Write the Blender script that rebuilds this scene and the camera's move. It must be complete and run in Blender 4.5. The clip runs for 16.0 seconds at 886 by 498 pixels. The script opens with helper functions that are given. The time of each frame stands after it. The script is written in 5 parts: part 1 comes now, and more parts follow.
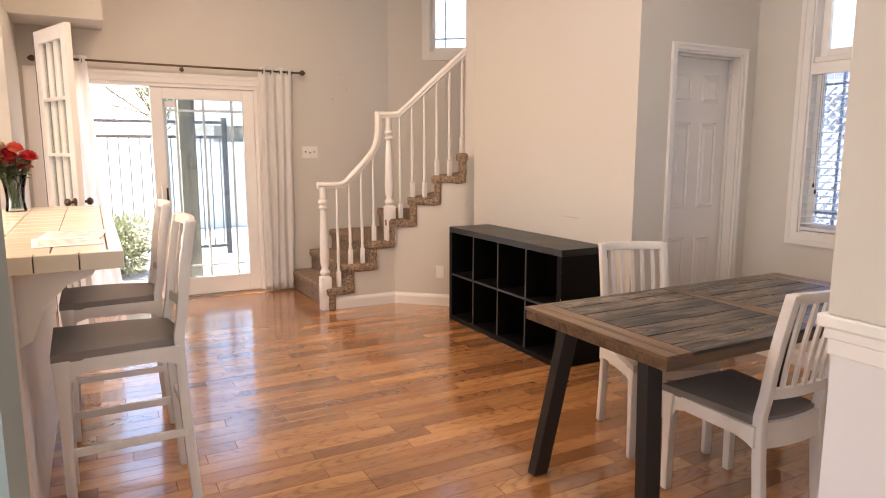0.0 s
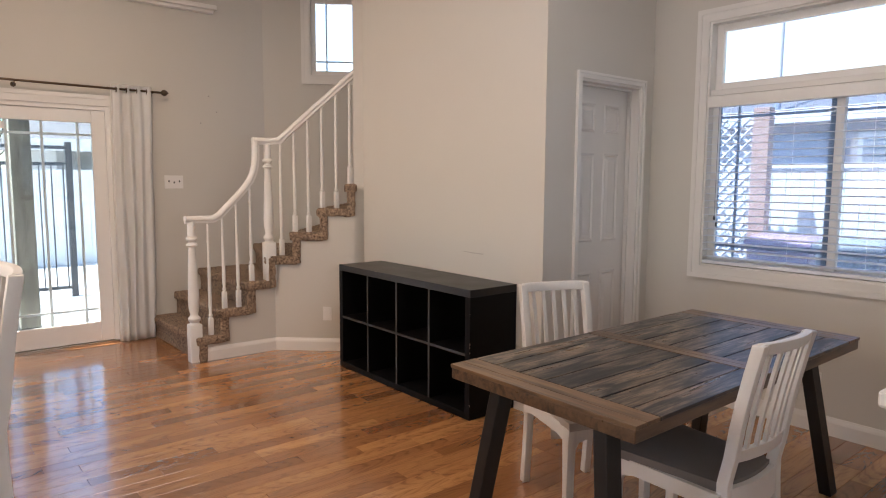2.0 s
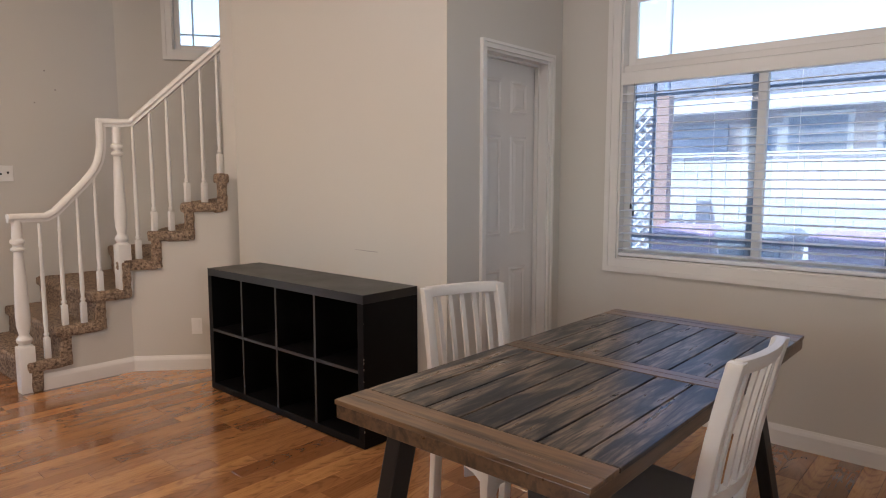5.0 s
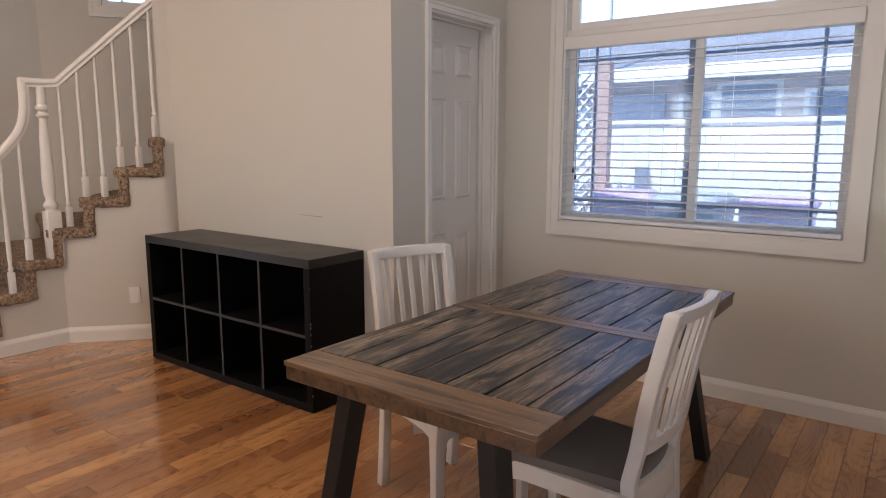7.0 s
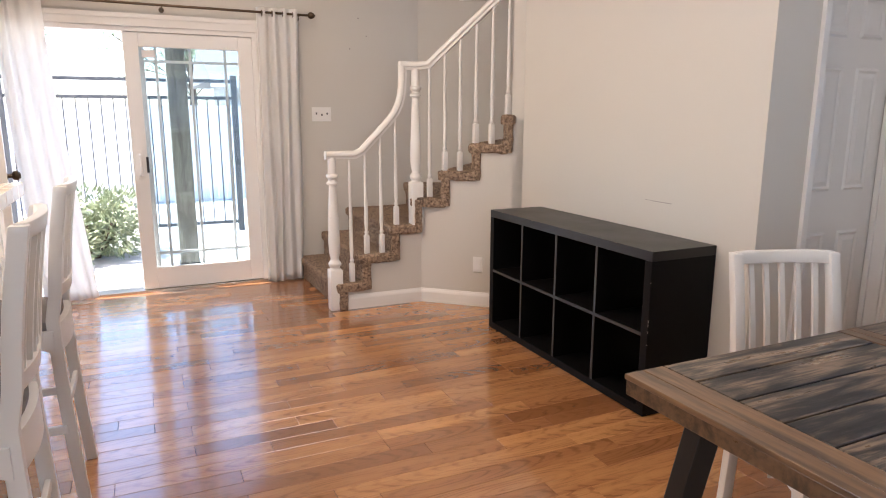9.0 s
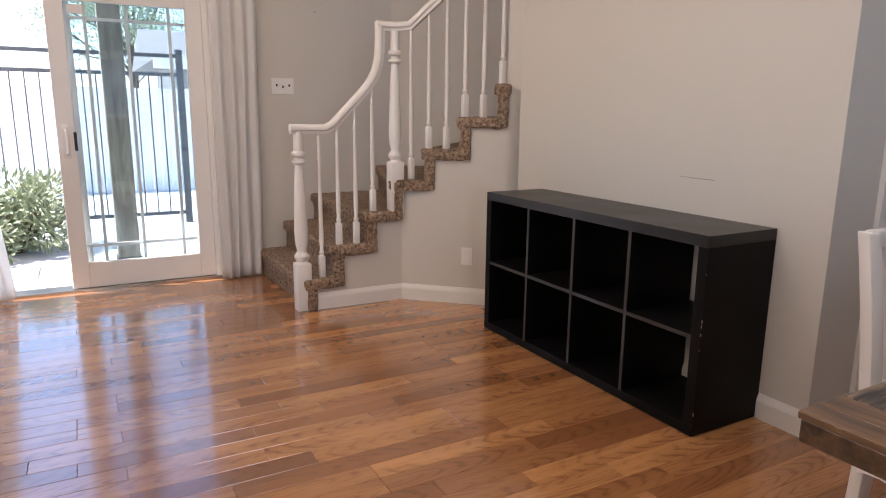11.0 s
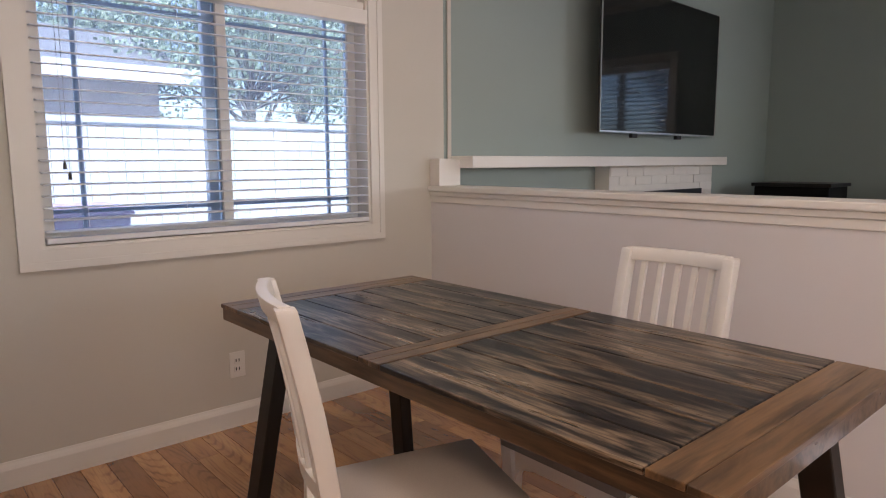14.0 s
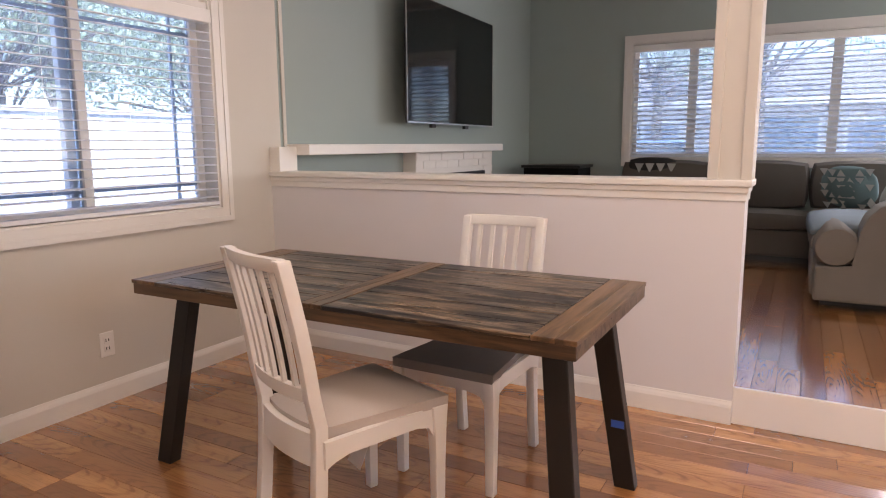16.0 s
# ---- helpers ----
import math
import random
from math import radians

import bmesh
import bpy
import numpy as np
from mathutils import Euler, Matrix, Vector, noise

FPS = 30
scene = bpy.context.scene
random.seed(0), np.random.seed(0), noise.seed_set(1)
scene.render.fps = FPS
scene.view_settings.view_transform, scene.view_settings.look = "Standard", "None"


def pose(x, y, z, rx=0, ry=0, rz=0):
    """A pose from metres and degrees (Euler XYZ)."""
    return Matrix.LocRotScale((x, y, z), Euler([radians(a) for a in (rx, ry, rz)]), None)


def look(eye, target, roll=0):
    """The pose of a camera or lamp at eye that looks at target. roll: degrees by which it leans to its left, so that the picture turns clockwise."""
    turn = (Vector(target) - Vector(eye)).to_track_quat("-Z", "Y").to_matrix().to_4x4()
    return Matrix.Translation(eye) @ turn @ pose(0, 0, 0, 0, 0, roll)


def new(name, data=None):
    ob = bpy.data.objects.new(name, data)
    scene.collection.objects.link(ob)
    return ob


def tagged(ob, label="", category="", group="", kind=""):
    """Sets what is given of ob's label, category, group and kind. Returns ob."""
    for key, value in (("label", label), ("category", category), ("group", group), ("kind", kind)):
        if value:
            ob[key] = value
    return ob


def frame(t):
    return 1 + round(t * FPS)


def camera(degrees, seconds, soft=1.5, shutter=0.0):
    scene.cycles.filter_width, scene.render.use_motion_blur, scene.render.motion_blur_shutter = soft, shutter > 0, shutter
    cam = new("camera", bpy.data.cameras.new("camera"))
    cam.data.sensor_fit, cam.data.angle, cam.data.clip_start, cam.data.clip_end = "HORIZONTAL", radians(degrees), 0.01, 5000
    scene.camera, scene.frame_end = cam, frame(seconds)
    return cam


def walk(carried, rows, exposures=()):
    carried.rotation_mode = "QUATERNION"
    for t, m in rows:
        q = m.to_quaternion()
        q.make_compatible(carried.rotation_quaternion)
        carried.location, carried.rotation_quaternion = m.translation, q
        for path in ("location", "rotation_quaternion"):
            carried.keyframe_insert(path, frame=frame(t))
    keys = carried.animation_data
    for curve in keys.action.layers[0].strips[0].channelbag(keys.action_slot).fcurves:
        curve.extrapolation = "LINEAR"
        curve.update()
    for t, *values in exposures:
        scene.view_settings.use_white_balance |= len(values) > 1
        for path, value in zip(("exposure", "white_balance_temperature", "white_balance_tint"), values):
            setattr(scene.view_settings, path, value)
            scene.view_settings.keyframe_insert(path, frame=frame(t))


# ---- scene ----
cam = camera(68.3, 16.0, 1.1)
PATH = [
    (0, (0.222, 0.328, 1.419), (1.154, 2.072, 1.12), 0.0),
    (0.5, (0.367, 0.52, 1.425), (1.294, 2.271, 1.151), -0.0),
    (1, (0.403, 0.67, 1.403), (1.342, 2.418, 1.157), 0.1),
    (1.5, (0.333, 0.746, 1.431), (1.349, 2.452, 1.195), 0.1),
    (2, (0.312, 0.792, 1.428), (1.576, 2.328, 1.218), 0.3),
    (2.5, (0.357, 0.838, 1.404), (1.777, 2.233, 1.217), 0.2),
    (3, (0.508, 0.949, 1.376), (2.024, 2.242, 1.199), 0.1),
    (3.5, (0.649, 1.11, 1.377), (2.178, 2.388, 1.202), -0.0),
    (6, (0.726, 1.211, 1.348), (2.195, 2.544, 1.093), 0.1),
    (6.5, (0.675, 1.138, 1.343), (2.246, 2.344, 1.061), 0.0),
    (7, (0.701, 1.204, 1.343), (2.288, 2.381, 1.029), 0.1),
    (7.5, (0.766, 1.334, 1.355), (2.27, 2.607, 1.012), -0.1),
    (8, (0.797, 1.397, 1.374), (2.032, 2.927, 1.006), -0.2),
    (8.5, (0.789, 1.376, 1.393), (1.607, 3.157, 0.998), 0.1),
    (11, (0.857, 2.025, 1.215), (1.804, 3.739, 0.808), 0.6),
    (11.5, (1.029, 2.322, 1.251), (2.22, 3.877, 0.849), 0.0),
    (12, (1.214, 2.643, 1.222), (2.829, 3.771, 0.878), 0.4),
    (12.5, (1.351, 2.916, 1.209), (3.243, 3.49, 0.91), 0.2),
    (13, (1.488, 3.022, 1.196), (3.461, 2.827, 0.933), 0.3),
    (13.5, (1.535, 3.212, 1.181), (3.315, 2.335, 0.932), -0.2),
    (14, (1.472, 3.453, 1.201), (2.965, 2.148, 0.94), -0.3),
    (14.5, (1.402, 3.744, 1.195), (2.688, 2.234, 0.933), -0.2),
    (15, (1.398, 3.979, 1.207), (2.546, 2.365, 0.932), -0.3),
    (15.5, (1.397, 4.102, 1.225), (2.438, 2.42, 0.928), -0.3),
    (16, (1.388, 4.136, 1.226), (2.342, 2.406, 0.913), -0.4),
]
EXPOSURES = [(0.0, 2.54, 7350, 21), (1.0, 2.25, 6600, 18), (2.5, 2.04, 6600, 15), (3.5, 1.95, 6500, 14), (7.0, 1.94, 6600, 17), (8.0, 2.3, 6400, 15), (8.6, 2.5, 6300, 15),
             (11.0, 2.06, 6150, 17), (11.5, 2.35, 6250, 16), (12.0, 2.52, 6100, 14), (12.5, 2.38, 6100, 13), (13.0, 1.8, 6700, 17), (13.6, 1.83, 6750, 18), (14.5, 2.46, 7150, 23), (16.0, 2.53, 7150, 24)]
walk(cam, [(t, look(eye, target, roll)) for t, eye, target, roll in PATH], EXPOSURES)

E_X, N_Y, S_Y, W_X = 4.285, 6.95, -3.25, -2.6      # inner faces of the outer walls

# ---- world and light ----
SUN_EL, SUN_AZ = 60.0, 290.0  # degrees; azimuth clockwise from +y
world = bpy.data.worlds.new("sky")
scene.world = world
world.use_nodes = True
wn = world.node_tree
sky = wn.nodes.new("ShaderNodeTexSky")
sky.sky_type, sky.sun_disc = "NISHITA", False
sky.sun_elevation, sky.sun_rotation = radians(SUN_EL), radians(SUN_AZ)
wn.links.new(sky.outputs["Color"], wn.nodes["Background"].inputs["Color"])
wn.nodes["Background"].inputs["Strength"].default_value = 0.15
sun = new("sun", bpy.data.lights.new("sun", "SUN"))
sun.data.energy, sun.data.angle, sun.data.color = 5.0, radians(0.5), (1.0, 0.95, 0.88)
sun_dir = Vector((math.sin(radians(SUN_AZ)) * math.cos(radians(SUN_EL)), math.cos(radians(SUN_AZ)) * math.cos(radians(SUN_EL)), math.sin(radians(SUN_EL))))
sun.matrix_world = look(sun_dir * 40, (0, 0, 0))


def area_lamp(name, eye, target, sx, sy, power, color):
    lamp = new(name, bpy.data.lights.new(name, "AREA"))
    lamp.data.shape, lamp.data.size, lamp.data.size_y = "RECTANGLE", sx, sy
    lamp.data.energy, lamp.data.color = power, color
    lamp.matrix_world = look(eye, target)
    return lamp


# kitchen ceiling lamp, then added fill lamps, all behind the camera
area_lamp("kitchen_light", (-1.1, 3.6, 2.38), (-1.1, 3.6, 0), 0.6, 1.6, 12, (1.0, 0.76, 0.54))
# no fixture known here: fills added near the dining ceiling to brighten the walls
area_lamp("dining_fill", (1.9, 2.5, 3.35), (1.9, 2.6, 0), 0.9, 0.9, 5.5, (1.0, 0.92, 0.86))
area_lamp("entry_fill", (1.1, 4.9, 3.35), (1.1, 5.0, 0), 0.9, 0.9, 8.5, (1.0, 0.79, 0.6))
# fills added in the unseen west openings, stand-ins for sky light
area_lamp("kitchen_opening_fill", (W_X - 0.02, 3.6, 1.55), (0.0, 3.6, 1.45), 2.0, 1.1, 6, (0.93, 0.96, 1.0))
area_lamp("living_opening_fill", (W_X - 0.11, -1.0, 1.6), (0.0, -1.0, 1.5), 2.15, 1.25, 3, (0.92, 0.96, 1.0))
# fill added indoors at the south window's unseen end, in place of sky light
area_lamp("south_window_fill", (0.1, S_Y + 0.06, 1.68), (0.1, 0.0, 1.68), 0.75, 1.1, 14, (0.86, 0.93, 1.0))


# ---- materials ----
def material(name):
    m = bpy.data.materials.new(name)
    m.use_nodes = True
    return m, m.node_tree.nodes, m.node_tree.links, m.node_tree.nodes["Principled BSDF"]


def node(nodes, kind, **inputs):
    n = nodes.new(kind)
    for key, value in inputs.items():
        n.inputs[key.replace("_", " ")].default_value = value
    return n


def mixed(nodes, links, fac, a, b):
    """A colour mix; fac, a and b are sockets or values."""
    n = nodes.new("ShaderNodeMix")
    n.data_type = "RGBA"
    for socket, value in ((n.inputs[0], fac), (n.inputs[6], a), (n.inputs[7], b)):
        if hasattr(value, "is_linked"):
            links.new(value, socket)
        else:
            socket.default_value = value if isinstance(value, float) else (*value, 1.0)
    return n.outputs[2]


def ramp(nodes, links, source, lo, hi, a=0.0, b=1.0):
    n = nodes.new("ShaderNodeMapRange")
    links.new(source, n.inputs[0])
    for i, v in enumerate((lo, hi, a, b)):
        n.inputs[i + 1].default_value = v
    return n.outputs[0]


def coords(nodes, links, scale=(1, 1, 1), shuffle=False, rot=(0, 0, 0)):
    tc = nodes.new("ShaderNodeTexCoord")
    mp = nodes.new("ShaderNodeMapping")
    mp.inputs["Scale"].default_value, mp.inputs["Rotation"].default_value = scale, rot
    links.new(tc.outputs["Object"], mp.inputs["Vector"])
    if shuffle:
        info = nodes.new("ShaderNodeObjectInfo")
        geo = nodes.new("ShaderNodeNewGeometry")
        add = nodes.new("ShaderNodeMath")
        links.new(info.outputs["Random"], add.inputs[0])
        links.new(geo.outputs["Random Per Island"], add.inputs[1])
        mul = nodes.new("ShaderNodeVectorMath")
        mul.operation = "SCALE"
        mul.inputs[0].default_value = (37.0, 61.0, 23.0)
        links.new(add.outputs[0], mul.inputs["Scale"])
        links.new(mul.outputs[0], mp.inputs["Location"])
        return mp.outputs[0], add.outputs[0]
    return mp.outputs[0], None


def bumped(nodes, links, bsdf, height, strength, distance=0.002):
    b = nodes.new("ShaderNodeBump")
    b.inputs["Strength"].default_value, b.inputs["Distance"].default_value = strength, distance
    links.new(height, b.inputs["Height"])
    links.new(b.outputs[0], bsdf.inputs["Normal"])


def surface(name, color, rough=0.5, dark=0.9, big=1.3, fine=60.0, bump=0.15, metal=0.0, depth=0.002):
    """Paint, plaster, cloth or metal: broad mottling, fine grain and wear in the gloss."""
    m, nodes, links, bsdf = material(name)
    v, _ = coords(nodes, links)
    n1 = node(nodes, "ShaderNodeTexNoise", Scale=big, Detail=5.0, Roughness=0.6)
    n2 = node(nodes, "ShaderNodeTexNoise", Scale=fine, Detail=3.0)
    links.new(v, n1.inputs["Vector"]), links.new(v, n2.inputs["Vector"])
    c1 = mixed(nodes, links, ramp(nodes, links, n1.outputs[0], 0.3, 0.7), tuple(c * dark for c in color), color)
    c2 = mixed(nodes, links, ramp(nodes, links, n2.outputs[0], 0.35, 0.65, 0.0, 0.5), c1, tuple(c * (0.5 + dark / 2) for c in color))
    links.new(c2, bsdf.inputs["Base Color"])
    links.new(ramp(nodes, links, n1.outputs[0], 0.3, 0.7, rough * 0.88, min(1.0, rough * 1.1)), bsdf.inputs["Roughness"])
    bsdf.inputs["Metallic"].default_value = metal
    bumped(nodes, links, bsdf, n2.outputs[0], bump, depth)
    return m


def wood(name, light, mid, dark, rough=0.3, along=(1.6, 26, 26), coat=0.0, streak=0.8, bump=0.12, figure=0.5, fleck=0.45):
    """Planks: grain along local x, each piece shifted and toned by its own random number."""
    m, nodes, links, bsdf = material(name)
    v, rnd = coords(nodes, links, along, True)
    n1 = node(nodes, "ShaderNodeTexNoise", Scale=1.0, Detail=7.0, Roughness=0.62, Distortion=0.5)
    links.new(v, n1.inputs["Vector"])
    v3, _ = coords(nodes, links, (along[0] * 2.5, along[1] * 4.0, along[2] * 4.0), True)
    n3 = node(nodes, "ShaderNodeTexNoise", Scale=1.0, Detail=3.0, Roughness=0.6)
    links.new(v3, n3.inputs["Vector"])
    v2, _ = coords(nodes, links, (along[0] * 0.7, along[1] * 0.35, along[2] * 0.35), True)
    wv = node(nodes, "ShaderNodeTexWave", Scale=2.4, Distortion=9.0, Detail=2.5)
    wv.inputs["Detail Scale"].default_value = 0.8
    wv.bands_direction = "Y"
    links.new(v2, wv.inputs["Vector"])
    white = nodes.new("ShaderNodeTexWhiteNoise")
    white.noise_dimensions = "1D"
    links.new(rnd, white.inputs["W"])
    base = mixed(nodes, links, white.outputs["Value"], light, mid)
    c = mixed(nodes, links, ramp(nodes, links, n1.outputs[0], 0.46, 0.6, 0.0, streak), base, dark)
    c = mixed(nodes, links, ramp(nodes, links, wv.outputs["Fac"], 0.55, 0.95, 0.0, figure), c, dark)
    c = mixed(nodes, links, ramp(nodes, links, n3.outputs[0], 0.42, 0.68, 0.0, fleck), c, dark)
    links.new(c, bsdf.inputs["Base Color"])
    links.new(ramp(nodes, links, n1.outputs[0], 0.3, 0.7, rough * 0.85, rough * 1.25), bsdf.inputs["Roughness"])
    bsdf.inputs["Coat Weight"].default_value, bsdf.inputs["Coat Roughness"].default_value = coat, 0.12
    bumped(nodes, links, bsdf, n3.outputs[0], bump, 0.001)
    return m


def oak(name, light, mid, dark):
    """Varnished oak strips: arched growth rings, pores along the grain and a tone of its own for each strip."""
    m, nodes, links, bsdf = material(name)
    tc = nodes.new("ShaderNodeTexCoord")
    info = nodes.new("ShaderNodeObjectInfo")
    shift = nodes.new("ShaderNodeTexWhiteNoise")
    shift.noise_dimensions = "1D"
    links.new(info.outputs["Random"], shift.inputs["W"])
    off = nodes.new("ShaderNodeVectorMath")
    off.operation = "MULTIPLY_ADD"
    off.inputs[1].default_value, off.inputs[2].default_value = (1.6, 0.08, 9.0), (-0.8, -0.04, 0.0)
    links.new(shift.outputs["Color"], off.inputs[0])
    add = nodes.new("ShaderNodeVectorMath")
    links.new(tc.outputs["Object"], add.inputs[0]), links.new(off.outputs[0], add.inputs[1])
    ring_v = nodes.new("ShaderNodeMapping")
    ring_v.inputs["Scale"].default_value = (0.75, 4.6, 0.0)
    links.new(add.outputs[0], ring_v.inputs["Vector"])
    rings = node(nodes, "ShaderNodeTexWave", Scale=5.0, Distortion=3.5, Detail=3.0)
    rings.wave_type, rings.rings_direction = "RINGS", "SPHERICAL"
    rings.inputs["Detail Scale"].default_value = 1.6
    links.new(ring_v.outputs[0], rings.inputs["Vector"])
    pore_v = nodes.new("ShaderNodeMapping")
    pore_v.inputs["Scale"].default_value = (7.0, 150.0, 1.0)
    links.new(add.outputs[0], pore_v.inputs["Vector"])
    pores = node(nodes, "ShaderNodeTexNoise", Scale=1.0, Detail=3.0, Roughness=0.6)
    links.new(pore_v.outputs[0], pores.inputs["Vector"])
    broad_v = nodes.new("ShaderNodeMapping")
    broad_v.inputs["Scale"].default_value = (2.5, 16.0, 1.0)
    links.new(add.outputs[0], broad_v.inputs["Vector"])
    broad = node(nodes, "ShaderNodeTexNoise", Scale=1.0, Detail=3.0)
    links.new(broad_v.outputs[0], broad.inputs["Vector"])
    tone = nodes.new("ShaderNodeMath")
    tone.operation = "POWER"
    tone.inputs[1].default_value = 1.15
    links.new(shift.outputs["Value"], tone.inputs[0])
    base = mixed(nodes, links, tone.outputs[0], light, mid)
    c = mixed(nodes, links, ramp(nodes, links, broad.outputs[0], 0.38, 0.68, 0.0, 0.5), base, mid)
    gate = nodes.new("ShaderNodeMath")
    gate.operation = "MULTIPLY"
    links.new(ramp(nodes, links, rings.outputs["Fac"], 0.62, 0.98, 0.0, 1.0), gate.inputs[0])
    links.new(ramp(nodes, links, broad.outputs[0], 0.42, 0.62, 0.04, 0.5), gate.inputs[1])
    c = mixed(nodes, links, gate.outputs[0], c, dark)
    c = mixed(nodes, links, ramp(nodes, links, pores.outputs[0], 0.52, 0.72, 0.0, 0.4), c, dark)
    links.new(c, bsdf.inputs["Base Color"])
    links.new(ramp(nodes, links, broad.outputs[0], 0.3, 0.7, 0.19, 0.27), bsdf.inputs["Roughness"])
    bsdf.inputs["Coat Weight"].default_value, bsdf.inputs["Coat Roughness"].default_value = 1.0, 0.11
    bumped(nodes, links, bsdf, pores.outputs[0], 0.06, 0.0006)
    return m


def brushed_planks(name, pale, mid, dark):
    """Weathered boards under a satin varnish: pale and brown wood brushed over with near-black stain, grain along local x."""
    m, nodes, links, bsdf = material(name)
    v1, rnd = coords(nodes, links, (3.2, 19.0, 19.0), True)
    v2, _ = coords(nodes, links, (5.0, 95.0, 95.0), True)
    v3, _ = coords(nodes, links, (0.9, 5.0, 5.0), True)
    stain = node(nodes, "ShaderNodeTexNoise", Scale=1.0, Detail=6.0, Roughness=0.62, Distortion=0.7)
    grain = node(nodes, "ShaderNodeTexNoise", Scale=1.0, Detail=4.0, Roughness=0.65)
    broad = node(nodes, "ShaderNodeTexNoise", Scale=1.0, Detail=3.0)
    links.new(v1, stain.inputs["Vector"]), links.new(v2, grain.inputs["Vector"]), links.new(v3, broad.inputs["Vector"])
    c = mixed(nodes, links, ramp(nodes, links, broad.outputs[0], 0.35, 0.65), pale, mid)
    c = mixed(nodes, links, ramp(nodes, links, stain.outputs[0], 0.42, 0.56, 0.03, 0.95), c, dark)
    c = mixed(nodes, links, ramp(nodes, links, grain.outputs[0], 0.46, 0.58, 0.0, 0.8), c, dark)
    links.new(c, bsdf.inputs["Base Color"])
    links.new(ramp(nodes, links, stain.outputs[0], 0.3, 0.7, 0.25, 0.38), bsdf.inputs["Roughness"])
    bumped(nodes, links, bsdf, grain.outputs[0], 0.35, 0.0015)
    return m


def glass(name, tint=(0.86, 0.93, 0.98), veil=0.0):
    """A thin pane: mostly clear, with a faint mirror on it; veil is the share of light scattered as added haze."""
    m, nodes, links, bsdf = material(name)
    clear = nodes.new("ShaderNodeBsdfTransparent")
    clear.inputs["Color"].default_value = (*tint, 1)
    gloss = nodes.new("ShaderNodeBsdfGlossy")
    gloss.inputs["Roughness"].default_value = 0.02
    mix = nodes.new("ShaderNodeMixShader")
    fres = node(nodes, "ShaderNodeFresnel", IOR=1.45)
    links.new(fres.outputs[0], mix.inputs[0])
    through_pane = clear
    if veil:
        haze = nodes.new("ShaderNodeBsdfTranslucent")
        haze.inputs["Color"].default_value = (0.74, 0.86, 1.0, 1)
        through_pane = nodes.new("ShaderNodeMixShader")
        through_pane.inputs[0].default_value = veil
        links.new(clear.outputs[0], through_pane.inputs[1]), links.new(haze.outputs[0], through_pane.inputs[2])
    links.new(through_pane.outputs[0], mix.inputs[1]), links.new(gloss.outputs[0], mix.inputs[2])
    links.new(mix.outputs[0], nodes["Material Output"].inputs["Surface"])
    return m


def carpet_material():
    m, nodes, links, bsdf = material("carpet")
    v, _ = coords(nodes, links)
    n1 = node(nodes, "ShaderNodeTexNoise", Scale=55.0, Detail=4.0, Roughness=0.7)
    n2 = node(nodes, "ShaderNodeTexVoronoi", Scale=90.0)
    links.new(v, n1.inputs["Vector"]), links.new(v, n2.inputs["Vector"])
    c = mixed(nodes, links, ramp(nodes, links, n1.outputs[0], 0.35, 0.62), (0.085, 0.052, 0.033), (0.45, 0.325, 0.225))
    links.new(c, bsdf.inputs["Base Color"])
    bsdf.inputs["Roughness"].default_value = 0.95
    bumped(nodes, links, bsdf, n2.outputs["Distance"], 0.9, 0.012)
    return m


def cloth_material(name, color, sheer=0.0):
    m, nodes, links, bsdf = material(name)
    v, _ = coords(nodes, links, (1, 1, 1))
    wv = node(nodes, "ShaderNodeTexNoise", Scale=320.0, Detail=2.0)
    n1 = node(nodes, "ShaderNodeTexNoise", Scale=3.0, Detail=4.0)
    links.new(v, wv.inputs["Vector"]), links.new(v, n1.inputs["Vector"])
    c = mixed(nodes, links, ramp(nodes, links, n1.outputs[0], 0.3, 0.7), tuple(k * 0.9 for k in color), color)
    c = mixed(nodes, links, ramp(nodes, links, wv.outputs[0], 0.4, 0.6, 0.0, 0.25), c, tuple(k * 0.75 for k in color))
    links.new(c, bsdf.inputs["Base Color"])
    bsdf.inputs["Roughness"].default_value = 0.9
    bumped(nodes, links, bsdf, wv.outputs[0], 0.3, 0.001)
    if sheer:
        tr = nodes.new("ShaderNodeBsdfTranslucent")
        tr.inputs["Color"].default_value = (*color, 1)
        mix = nodes.new("ShaderNodeMixShader")
        mix.inputs[0].default_value = sheer
        links.new(bsdf.outputs[0], mix.inputs[1]), links.new(tr.outputs[0], mix.inputs[2])
        links.new(mix.outputs[0], nodes["Material Output"].inputs["Surface"])
    return m


def leaf_material(name, a, b):
    m, nodes, links, bsdf = material(name)
    geo = nodes.new("ShaderNodeNewGeometry")
    c = mixed(nodes, links, geo.outputs["Random Per Island"], a, b)
    links.new(c, bsdf.inputs["Base Color"])
    bsdf.inputs["Roughness"].default_value = 0.6
    return m


M_WALL = surface("greige_wall_paint", (0.60, 0.57, 0.51), 0.75, 0.965, 0.9, 240.0, 0.06)
M_TEAL = surface("teal_wall_paint", (0.31, 0.375, 0.352), 0.7, 0.95, 0.9, 240.0, 0.06)
M_HALF = surface("pale_wall_paint", (0.67, 0.65, 0.65), 0.75, 0.965, 0.9, 240.0, 0.06)
M_CEIL = surface("ceiling_paint", (0.78, 0.76, 0.73), 0.85, 0.96, 1.0, 150.0, 0.12)
M_TRIM = surface("white_trim_paint", (0.76, 0.735, 0.69), 0.38, 0.95, 1.6, 45.0, 0.05)
M_CHAIR = surface("white_chair_paint", (0.71, 0.685, 0.645), 0.35, 0.95, 3.0, 55.0, 0.05)
